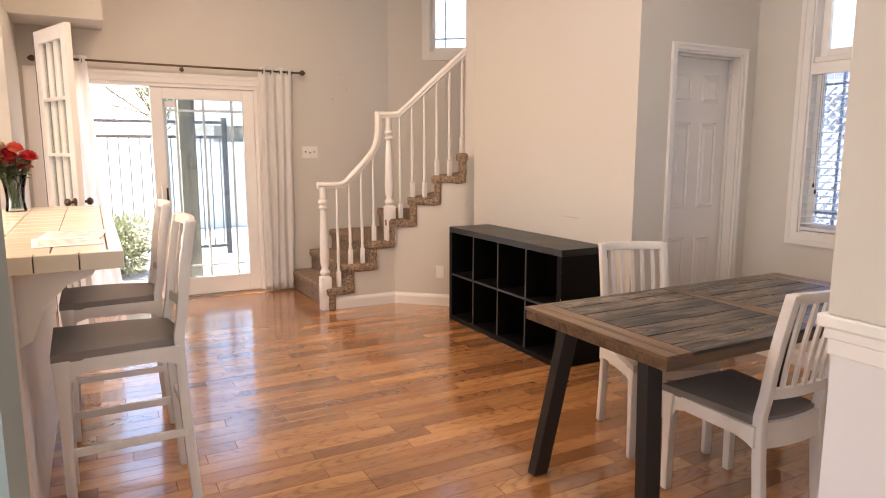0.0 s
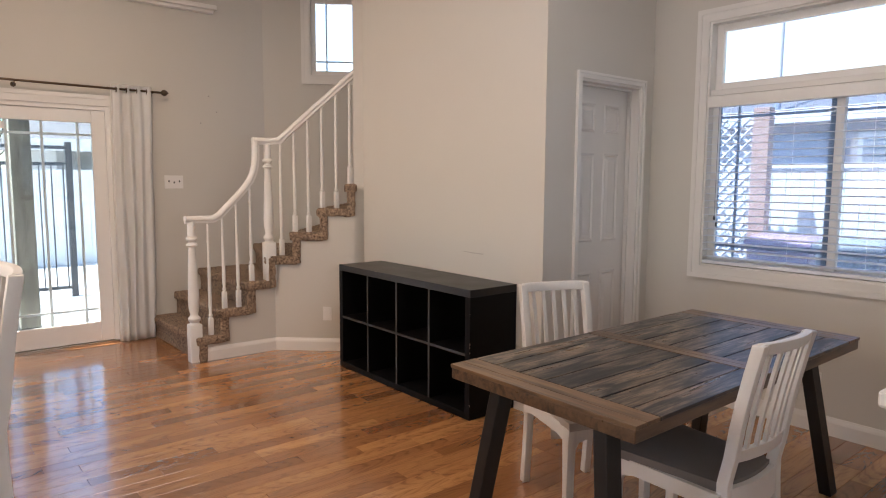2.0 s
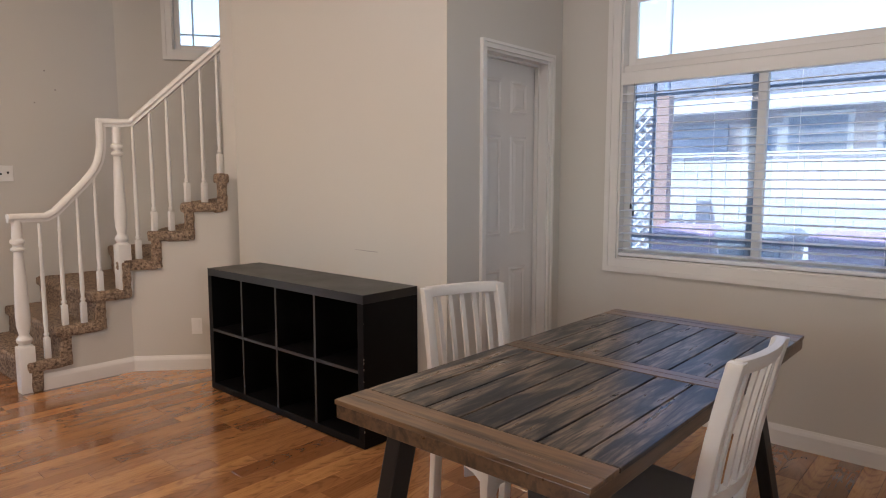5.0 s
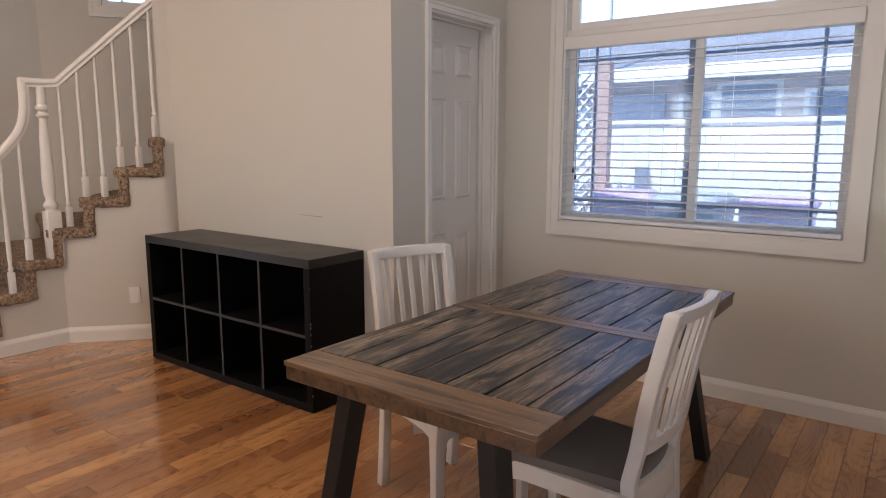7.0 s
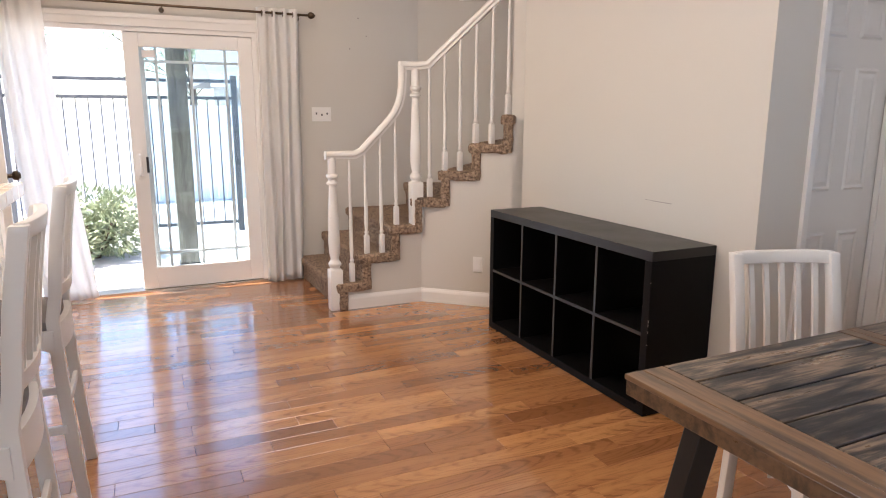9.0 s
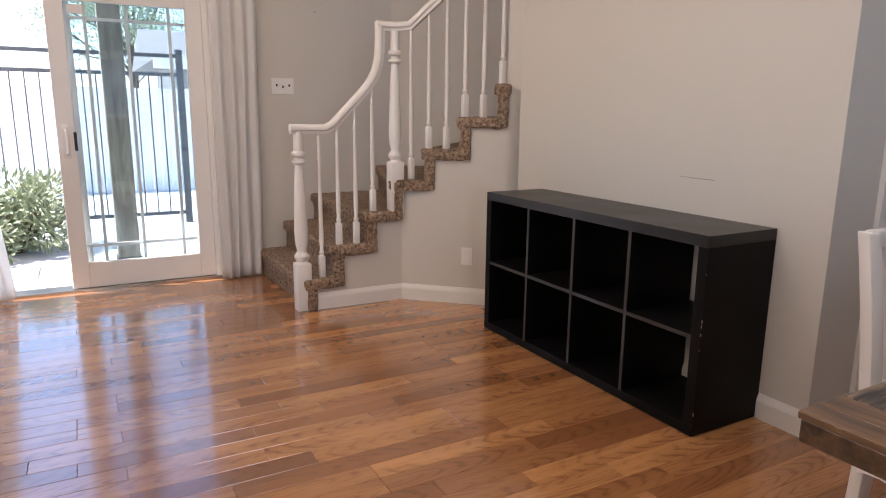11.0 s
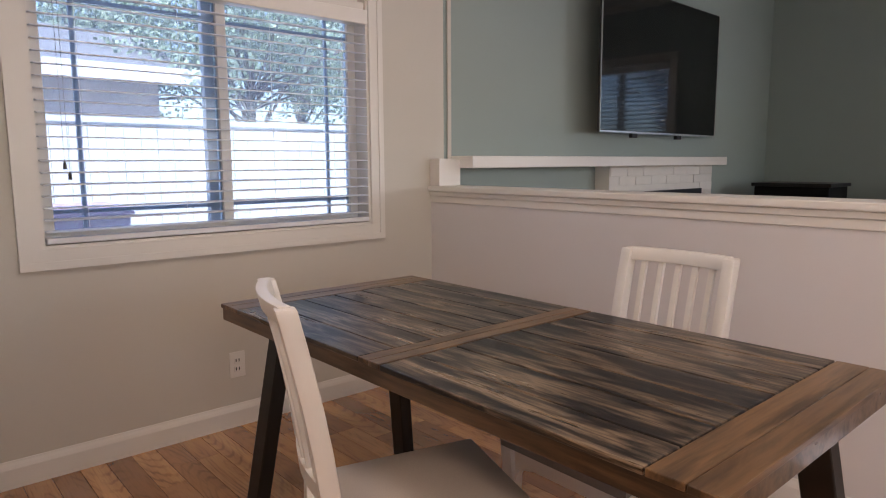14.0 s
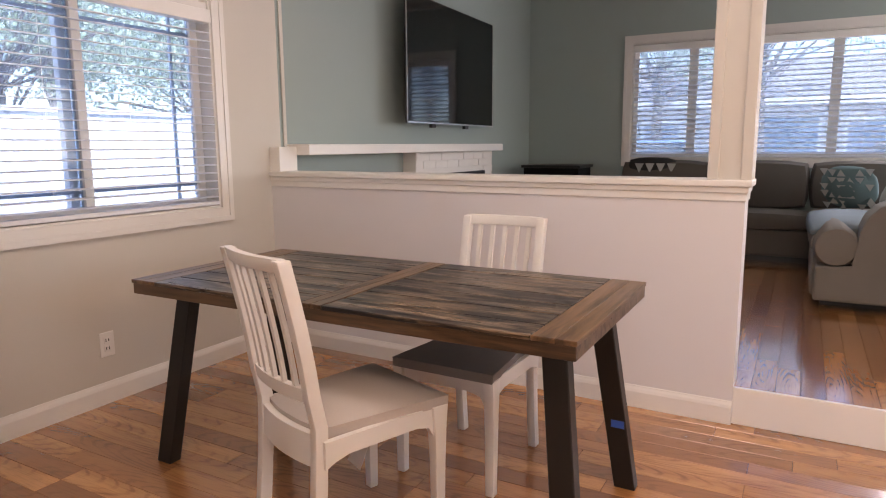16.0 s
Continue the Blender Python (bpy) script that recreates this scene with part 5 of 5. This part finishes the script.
part("wall_bracket", boxes((-0.25, 0.25, -0.2, 0.2, 0.055, 0.125)), M_DARK, tv)
for x in (-0.3, 0.35):
    part("foot_clip", boxes((x, x + 0.07, -TH - 0.03, -TH, 0.01, 0.04), bevel=0.003), M_DARK, tv)

structure("mantel", boxes((4.095, E_X, -2.05, 0.94, 1.172, 1.24), bevel=0.005), M_TRIM, "long white painted mantel shelf", "mantel")
fp = tagged(thing("fireplace", "white painted brick fireplace below the mantel", "fireplace"), kind="structure")
part("breast", boxes((4.165, E_X, -1.93, -0.45, STEP, 1.17)), M_BRICK, fp)
# flat black panel, no hole: the opening's darkness is put in its colour
part("firebox", boxes((4.150, 4.1652, -1.74, -0.64, STEP, 0.985)), M_DARK, fp, "black panel in place of the dark firebox opening")
brick = link_mesh("brick", bevel_all(boxes((-0.004, 0.0, -0.1035, 0.1035, 0, 0.0635)), 0.0015, 1), M_BRICK)
brick.parent = fp
first = True
for r in range(15):
    for k in range(8):
        y = -1.82 + k * 0.21 + (0.1 if r % 2 else 0.0)
        z = STEP + 0.01 + r * 0.066
        if y > -0.54 or (-1.82 < y < -0.55 and z < 0.98):
            continue
        b = brick if first else brick.copy()
        if not first:
            scene.collection.objects.link(b)
        first = False
        b.matrix_basis = Matrix.Translation((4.1645 - random.uniform(0, 0.003), y, z))
tb = thing("media_cabinet", "low black cabinet in the living room corner", "cabinet", Matrix.Translation((3.72, -2.65, STEP)))
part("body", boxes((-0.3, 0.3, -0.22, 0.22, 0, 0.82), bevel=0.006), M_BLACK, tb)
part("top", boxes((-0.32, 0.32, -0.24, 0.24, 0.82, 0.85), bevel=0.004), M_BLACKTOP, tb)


def cushion(name, parent, x0, x1, y0, y1, z0, z1, mat, m=None, label="", puff=0.05):
    bm = bmesh.new()
    box(bm, x0, x1, y0, y1, z0, z1)
    bmesh.ops.subdivide_edges(bm, edges=bm.edges[:], cuts=4, use_grid_fill=True)
    c = Vector(((x0 + x1) / 2, (y0 + y1) / 2, (z0 + z1) / 2))
    h = Vector(((x1 - x0) / 2, (y1 - y0) / 2, (z1 - z0) / 2))
    for v in bm.verts:
        u = Vector(((v.co.x - c.x) / h.x, (v.co.y - c.y) / h.y, (v.co.z - c.z) / h.z))
        for i in range(3):
            j, k = (i + 1) % 3, (i + 2) % 3
            v.co[i] -= u[i] * puff * (abs(u[j]) ** 3 + abs(u[k]) ** 3) * 0.5
    if m is not None:
        bm.transform(m)
    return part(name, bm, mat, parent, label, True)


sofa = thing("sectional_sofa", "grey upholstered sectional sofa with a chaise end", "sofa", Matrix.Translation((0.09, 0.1, STEP)))
part("base", boxes((0.55, 3.05, -3.12, -2.42, 0.06, 0.30), bevel=0.02), M_SOFA, sofa)
part("base", boxes((0.15, 1.22, -2.42, -0.82, 0.06, 0.34), bevel=0.03), M_SOFARM, sofa, "tweed chaise base")
part("plinth", boxes((0.6, 3.0, -3.1, -2.5, 0, 0.06), (0.2, 1.15, -2.5, -0.9, 0, 0.06)), M_DARK, sofa)
for a, b in ((1.22, 2.1), (2.1, 3.0)):
    cushion("seat_cushion", sofa, a, b, -2.95, -2.38, 0.29, 0.46, M_SOFA, None, "", 0.03)
for a, b in ((0.35, 1.25), (1.25, 2.1), (2.1, 2.98)):
    cushion("back_cushion", sofa, a, b, -3.1, -2.82, 0.44, 0.90, M_SOFA, None, "", 0.05)
cushion("seat_cushion", sofa, 0.28, 1.25, -2.9, -0.86, 0.32, 0.50, M_SOFARM, None, "", 0.04)
bm = bmesh.new()
lathe(bm, [(0.05, 0), (0.115, 0.008), (0.128, 0.03), (0.13, 0.9)], 22, Matrix.Translation((1.09, -0.70, 0.41)) @ Matrix.Rotation(radians(90), 4, "X"))
part("arm_roll", bm, M_SOFARM, sofa, "rounded tweed front roll", True)
bm = bmesh.new()
prism(bm, [(1.2, 0.06), (1.2, 0.285), (0.985, 0.285), (0.975, 0.5), (0.94, 0.6), (0.88, 0.67), (0.79, 0.71), (0.68, 0.725), (0.15, 0.725), (0.15, 0.06)], -1.0, -0.70, "y")
part("arm", bevel_all(bm, 0.015, 2), M_SOFARM, sofa, "tweed end arm")
cushion("throw_blanket", sofa, 0.7, 1.265, -2.3, -0.9, 0.40, 0.545, M_BLANKET, None, "blue-grey folded throw", 0.05)
for x, y, a, mt, nm in ((1.04, -2.52, -20, M_PILLOW, "teal"), (0.69, -2.1, 50, M_PILLOWPALE, "pale")):
    p = thing("throw_pillow", nm + " patterned throw pillow resting on the sofa", "pillow", Matrix.Translation((x, y, STEP + 0.68)) @ Matrix.Rotation(radians(a), 4, "Z") @ Matrix.Rotation(radians(-25), 4, "X"), "pillows on the sofa")
    cushion("pillow_cover", p, -0.22, 0.22, -0.09, 0.09, -0.2, 0.2, mt, None, "", 0.09)
    bm = bmesh.new()
    for i in range(6):
        for j in range(6):
            u, v = -0.175 + i * 0.07, -0.165 + j * 0.066
            if random.random() < 0.7:
                s = random.choice((-1, 1))
                y = 0.088 - 0.9 * (u * u + v * v)
                bm.faces.new([bm.verts.new(q) for q in ((u - 0.035, y, v - 0.03 * s), (u + 0.035, y, v - 0.03 * s), (u, y, v + 0.035 * s))])
    tagged(part("print", bm, M_PILLOWPALE if mt is M_PILLOW else M_PILLOW, p, "triangle print"), kind="stuff")
p = thing("throw_pillow", "black and white pillow propped on the sofa back", "pillow", Matrix.Translation((2.75, -2.8, STEP + 0.79)) @ Matrix.Rotation(radians(-15), 4, "X"), "pillows on the sofa")
cushion("pillow_cover", p, -0.25, 0.25, -0.07, 0.07, -0.2, 0.14, M_BLACKCLOTH, None, "", 0.05)
bm = bmesh.new()
for k in range(4):
    u = -0.20 + k * 0.105
    for lo, tip in ((-0.16, -0.02), (0.10, 0.0)):
        bm.faces.new([bm.verts.new(q) for q in ((u - 0.04, 0.0725, lo), (u + 0.05, 0.0725, lo), (u + 0.01, 0.0725, tip))])
tagged(part("print", bm, M_PILLOWPALE, p, "pale triangle print"), kind="stuff")

# ---- outdoors ----
structure("ground", boxes((-200, 200, -200, 200, -0.5, -0.17)), M_CONCRETE, "pale concrete and dry ground", "ground")
# unseen slab with overhang, added to keep direct sun out of the rooms
structure("house_roof", boxes((W_X - 0.5, 5.2, S_Y - 0.6, 7.6, 3.62, 3.8)), M_ROOF, "unseen roof slab over the rooms, blocks the sun", "roof")
patio = tagged(thing("patio", "grey flagstone patio outside the sliding door", "patio"), kind="structure")
part("bed", boxes((-3, 5, N_Y + T, 10.2, -0.17, -0.045)), M_CONCRETE, patio)
random.seed(3)
for i in range(10):
    for j in range(5):
        x, y = -2.9 + i * 0.62 + (0.3 if j % 2 else 0), N_Y + T + 0.01 + j * 0.5
        bm = bmesh.new()
        box(bm, x + 0.006, x + 0.614, y + 0.006, y + 0.494, -0.05, -0.02 + random.uniform(-0.003, 0.002), 0.004, None, 1)
        part("flagstone", bm, M_STONE, patio)

fence = thing("iron_fence", "dark iron picket fence along the patio", "fence")
FY = 10.0
for z in (1.80, 1.60, 0.07):
    part("fence_rail", boxes((-3.0, 1.9, FY - 0.018, FY + 0.018, z - 0.02, z + 0.02)), M_IRONFENCE, fence)
pk = link_mesh("picket", boxes((-0.007, 0.007, -0.007, 0.007, 0, 1.53)), M_IRONFENCE)
for k in range(38):
    o = pk if k == 0 else pk.copy()
    if k:
        scene.collection.objects.link(o)
    o.parent = fence
    o.matrix_basis = Matrix.Translation((-2.9 + k * 0.128, FY, 0.07))
for x in (-3.0, -0.55, 1.9):
    part("fence_post", boxes((x - 0.035, x + 0.035, FY - 0.035, FY + 0.035, -0.17, 1.87), bevel=0.004), M_IRONFENCE, fence)
post = thing("patio_post", "weathered wooden patio post outside the sliding door", "post", Matrix.Translation((1.13, 7.75, -0.05)))
part("shaft", boxes((-0.08, 0.08, -0.08, 0.08, 0, 3.2), bevel=0.006), M_POST, post)
part("base_plate", boxes((-0.09, 0.09, -0.09, 0.09, 0, 0.12), bevel=0.004), M_IRON, post)


def leafy(bm, center, radius, count, size, squash=1.0, spiky=False):
    for _ in range(count):
        d = Vector((random.gauss(0, 1), random.gauss(0, 1), random.gauss(0, 1))).normalized()
        p = Vector(center) + Vector((d.x, d.y, d.z * squash)) * radius * random.uniform(0.55, 1.0) ** 0.6
        n = (d + Vector((random.uniform(-1, 1), random.uniform(-1, 1), random.uniform(-1, 1))) * 0.8).normalized()
        s = n.orthogonal().normalized() * size * (0.14 if spiky else 0.4)
        u = (n if spiky else n.cross(s).normalized()) * size
        bm.faces.new([bm.verts.new(q) for q in (p, p + u * 0.5 + s, p + u, p + u * 0.5 - s)])


def tree(name, label, x, y, h, r, clumps, leaves, size):
    t = thing(name, label, "tree", Matrix.Translation((x, y, -0.17)), "trees behind the fences")
    bm = bmesh.new()
    loft(bm, [[((0.16 - 0.1 * k) * h / 5 * math.cos(a) + 0.1 * math.sin(3 * k), (0.16 - 0.1 * k) * h / 5 * math.sin(a), h * 0.7 * k) for a in [i * math.pi / 4 for i in range(8)]] for k in (0, 0.3, 0.6, 1.0)])
    crown = bmesh.new()
    for _ in range(clumps):
        a, e = random.uniform(0, 6.28), random.uniform(-0.5, 1.3)
        rr = r * random.uniform(0.35, 1.0)
        c = Vector((rr * math.cos(a) * math.cos(e), rr * math.sin(a) * math.cos(e), h * 0.68 + rr * 0.75 * math.sin(e)))
        rod(bm, (0.05, 0, h * random.uniform(0.35, 0.6)), c, 0.025, 5)
        leafy(crown, c, r * random.uniform(0.25, 0.42), leaves, size, 0.8)
    part("trunk", bm, M_BARK, t)
    part("crown", crown, M_LEAF, t, "green leafy crown")
    return t


random.seed(12)
for a in ((-3.6, 26.0, 6.2, 2.4), (2.6, 27.0, 6.0, 2.6), (6.5, 25.0, 5.2, 2.2), (13.0, -2.0, 4.6, 2.2), (12.0, -5.2, 4.2, 2.3), (17.0, -0.2, 5.5, 2.4), (16.5, -5.0, 5.5, 2.6), (10.5, -7.8, 3.8, 2.0), (9.5, -14.5, 7.5, 3.0), (2.6, -17.0, 7.5, 3.2), (-3.0, -15.0, 6.5, 2.8), (5.8, -19.0, 7.0, 3.0)):
    tree("tree", "leafy green tree beyond the fence", *a, 40, 260, 0.085)
bush = thing("shrub", "grey-green spiky shrub on the patio edge", "shrub", Matrix.Translation((0.32, 8.7, -0.05)))
bm = bmesh.new()
for _ in range(26):
    a, rr = random.uniform(0, 6.28), random.uniform(0.05, 0.42)
    leafy(bm, (rr * math.cos(a), rr * math.sin(a), random.uniform(0.12, 0.55)), 0.19, 170, 0.085, 1.0, True)
part("foliage", bm, M_SHRUB, bush)
bm = bmesh.new()
for k in range(7):
    a = k * 0.9
    rod(bm, (0, 0, 0), (0.25 * math.cos(a), 0.25 * math.sin(a), 0.4), 0.012, 6)
part("stems", bm, M_BARK, bush)


def board_fence(name, label, m, length, height, mat, w=0.15):
    f = thing(name, label, "fence", m)
    board = link_mesh("board", boxes((0.003, w - 0.003, -0.01, 0.01, 0, height)), mat)
    for k in range(int(length / w)):
        o = board if k == 0 else board.copy()
        if k:
            scene.collection.objects.link(o)
        o.parent = f
        o.matrix_basis = Matrix.Translation((k * w, random.uniform(-0.002, 0.002), 0))
    part("top_rail", boxes((0, length, -0.03, 0.03, height, height + 0.05)), mat, f)
    part("middle_rail", boxes((0, length, 0.011, 0.05, height * 0.5, height * 0.5 + 0.09)), mat, f)
    return f


board_fence("board_fence", "bright white board fence beside the house", Matrix.Translation((8.0, 9.0, -0.17)) @ Matrix.Rotation(radians(-90), 4, "Z"), 16.5, 1.75, M_WHITEFENCE)
board_fence("board_fence", "pale board fence behind the patio", Matrix.Translation((-6.0, 14.5, -0.17)), 16.0, 1.7, M_WHITEFENCE)


def house(name, label, m, w, d, h, wall, windows, rise=1.6):
    """Front at y = 0 looking along -y."""
    o = thing(name, label, "house", m)
    part("wall", boxes((0, w, 0, d, 0, h)), wall, o)
    bm = bmesh.new()
    prism(bm, [(-0.5, h - 0.05), (d + 0.5, h - 0.05), (d / 2, h + rise)], -0.5, w + 0.5, "x")
    part("roof", bm, M_ROOF, o, "brown shingle roof")
    part("fascia", boxes((-0.5, w + 0.5, -0.56, -0.5, h - 0.2, h + 0.02)), M_TRIM, o)
    for x0, x1, z0, z1 in windows:
        win = part("window", boxes((x0 - 0.08, x1 + 0.08, -0.05, 0, z0 - 0.08, z1 + 0.08), bevel=0.01), M_TRIM, o)
        part("pane", boxes((x0, x1, -0.056, -0.05, z0, z1)), M_FARPANE, win)
    return o


near = house("neighbour_house", "pinkish stucco neighbouring house with a blue-grey garage door", Matrix.Translation((12.0, 10.5, -0.17)) @ Matrix.Rotation(radians(-90), 4, "Z"), 10.5, 6, 2.75, M_SIDING,
             ((2.0, 2.8, 1.3, 2.3), (5.9, 6.35, 1.5, 2.3), (6.5, 7.3, 1.5, 2.45), (7.75, 8.8, 1.5, 2.3)), 1.1)
panel = part("garage_door", boxes((3.3, 5.6, -0.06, 0, 0.1, 2.4), bevel=0.01), M_GARAGE, near, "blue-grey panelled garage door")
for k in range(4):
    part("panel", boxes((3.36, 5.54, -0.075, -0.06, 0.16 + k * 0.56, 0.66 + k * 0.56), bevel=0.008), M_GARAGE, panel)
bm = bmesh.new()
rod(bm, (4.68, -0.35, 2.75), (4.68, -0.35, 6.2), 0.055, 12)
part("vent_pipe", bm, M_GARAGE, near, "tall blue-grey pipe at the eave", True)
house("neighbour_house", "pale stucco house across the street", Matrix.Translation((7.5, -20.0, -0.17)) @ Matrix.Rotation(radians(180), 4, "Z"), 9, 6, 2.8, M_STUCCO,
      ((1.0, 2.2, 1.0, 2.1), (4.0, 6.4, 0.4, 2.2), (7.2, 8.2, 1.0, 2.1)))
house("neighbour_house", "low pale outbuilding beyond the patio", Matrix.Translation((2.6, 15.2, -0.17)), 6, 4, 2.3, M_STUCCO, ((1.2, 2.0, 1.1, 1.9),), 0.7)


def wheelie_bin(label, x, y, body, rot=0):
    b = thing("wheelie_bin", label, "bin", Matrix.Translation((x, y, -0.17)) @ Matrix.Rotation(radians(rot), 4, "Z"), "bins along the fence")
    bm = bmesh.new()
    loft(bm, [[(-w, -d, z), (w, -d, z), (w, d, z), (-w, d, z)] for w, d, z in ((0.22, 0.24, 0.06), (0.28, 0.31, 0.98))])
    part("body", bevel_all(bm, 0.02, 2), body, b)
    bm = bmesh.new()
    loft(bm, [[(-w, -d, z), (w, -d, z), (w, d, z), (-w, d, z)] for w, d, z in ((0.30, 0.33, 0.98), (0.30, 0.33, 1.02), (0.24, 0.26, 1.07))])
    part("lid", bevel_all(bm, 0.01, 2), body, b)
    for s in (-1, 1):
        bm = bmesh.new()
        rod(bm, (0.2 * s, 0.25, 0.1), (0.26 * s, 0.25, 0.1), 0.1, 16)
        part("wheel", bm, M_TYRE, b)
    bm = bmesh.new()
    rod(bm, (-0.24, 0.35, 0.96), (0.24, 0.35, 0.96), 0.015)
    part("handle", bm, M_DARK, b)
    return b


wheelie_bin("mauve plastic wheelie bin standing by the white fence", 7.1, 3.65, M_BIN, -80)
wheelie_bin("grey plastic wheelie bin standing between two mauve ones", 7.15, 2.98, M_BINGREY, -95)
wheelie_bin("mauve plastic wheelie bin at the end of the row", 7.1, 2.25, M_BIN, -88)
lat = thing("lattice_panel", "white diagonal lattice panel with an orange wood post", "lattice")
part("post", boxes((7.28, 7.40, 3.95, 4.12, -0.17, 2.2), bevel=0.005), M_REDWOOD, lat, "orange wood post")
for k in range(27):
    for s in (-1, 1):
        a = Vector((7.34 + 0.006 * s, 4.15, -1.2 + k * 0.125 + (0 if s > 0 else 1.2)))
        b = Vector((7.34 + 0.006 * s, 5.35, -1.2 + k * 0.125 + (1.2 if s > 0 else 0)))
        d = (b - a).normalized()
        t0 = max(0.0, (-0.1 - a.z) / d.z if d.z > 0 else (2.1 - a.z) / d.z)
        t1 = min((b - a).length, (2.1 - a.z) / d.z if d.z > 0 else (-0.1 - a.z) / d.z)
        if t1 - t0 < 0.1:
            continue
        bm = bmesh.new()
        rod(bm, a + d * t0, a + d * t1, 0.018, 4)
        part("lath", bm, M_WHITEFENCE, lat)


def car(x, y, rot):
    c = thing("parked_car", "blue parked car on the street", "car", Matrix.Translation((x, y, -0.17)) @ Matrix.Rotation(radians(rot), 4, "Z"))
    bm = bmesh.new()
    prism(bm, [(-2.1, 0.3), (2.1, 0.3), (2.15, 0.6), (2.0, 0.85), (1.1, 0.95), (-1.9, 0.98), (-2.15, 0.7)], -0.85, 0.85, "y")
    part("body", bevel_all(bm, 0.06, 2), M_CAR, c)
    bm = bmesh.new()
    loft(bm, [[(-1.6, -0.78, 0.95), (1.0, -0.78, 0.95), (1.0, 0.78, 0.95), (-1.6, 0.78, 0.95)], [(-1.15, -0.6, 1.42), (0.35, -0.6, 1.42), (0.35, 0.6, 1.42), (-1.15, 0.6, 1.42)]])
    part("cabin", bevel_all(bm, 0.05, 2), M_CARGLASS, c, "dark car windows")
    part("roof", boxes((-1.12, 0.32, -0.58, 0.58, 1.41, 1.46), bevel=0.02), M_CAR, c)
    for wx in (-1.35, 1.35):
        for wy in (-0.8, 0.8):
            bm = bmesh.new()
            rod(bm, (wx, wy - 0.1, 0.32), (wx, wy + 0.1, 0.32), 0.32, 20)
            w = part("wheel", bm, M_TYRE, c)
            bm = bmesh.new()
            rod(bm, (wx, wy - 0.11, 0.32), (wx, wy + 0.11, 0.32), 0.19, 14)
            part("rim", bm, M_SILVER, w)
    return c


car(4.6, -9.5, 8)
car(-0.4, -12.5, 4)

# ---- floor boards ----
random.seed(21)
PW = 0.096
meshes = {}


def plank(parent, x0, x1, y0, y1, z, turn=False):
    """A board with eased edges; boards of one size share a mesh."""
    key = (round(x1 - x0, 3), round(y1 - y0, 3))
    if key not in meshes:
        bm = bmesh.new()
        hx, hy = key[0] / 2 - 0.0006, key[1] / 2 - 0.0006
        e = 0.0012
        loft(bm, [[(-hx, -hy, -0.006), (hx, -hy, -0.006), (hx, hy, -0.006), (-hx, hy, -0.006)], [(-hx, -hy, -e), (hx, -hy, -e), (hx, hy, -e), (-hx, hy, -e)],
                  [(-hx + e, -hy + e, 0), (hx - e, -hy + e, 0), (hx - e, hy - e, 0), (-hx + e, hy - e, 0)]])
        me = bpy.data.meshes.new("plank")
        bm.to_mesh(me)
        bm.free()
        me.materials.append(M_FLOOR)
        meshes[key] = me
    o = new("plank", meshes[key])
    o.parent = parent
    o.matrix_basis = Matrix.Translation(((x0 + x1) / 2, (y0 + y1) / 2, z))
    if turn:
        o.matrix_basis = Matrix.Translation(((y0 + y1) / 2, (x0 + x1) / 2, z)) @ Matrix.Rotation(radians(90), 4, "Z")


floor = tagged(thing("floor", "glossy reddish oak strip floor", "floor"), kind="structure")
y = HALF_N + 0.012
row = 0
while y < N_Y - 0.002:
    y1 = min(y + PW, N_Y)
    x = -1.2 + random.choice((0.0, -0.15, -0.3, -0.45))
    x = max(x, -1.2)
    cut = random.choice((0.3, 0.45, 0.6, 0.75, 0.9))
    while x < E_X - 0.001:
        n = min(x + cut, E_X)
        if E_X - n < 0.15:
            n = E_X
        plank(floor, x, n, y, y1, 0.0)
        x, cut = n, random.choice((0.6, 0.75, 0.9, 1.05))
    y = y1
liv = tagged(thing("floor_living", "glossy oak floor of the raised living room", "floor"), kind="structure")
x = 0.09
while x < E_X - 0.001:
    x1 = min(x + PW, E_X)
    y = S_Y
    end = RISER_N - 0.02 if x < HX0 else HALF_S
    cut = random.choice((0.3, 0.5, 0.7, 0.9))
    while y < end - 0.001:
        n = min(y + cut, end)
        if end - n < 0.12:
            n = end
        plank(liv, y, n, x, x1, STEP, True)
        y, cut = n, random.choice((0.7, 0.9, 1.1, 1.3))
    x = x1
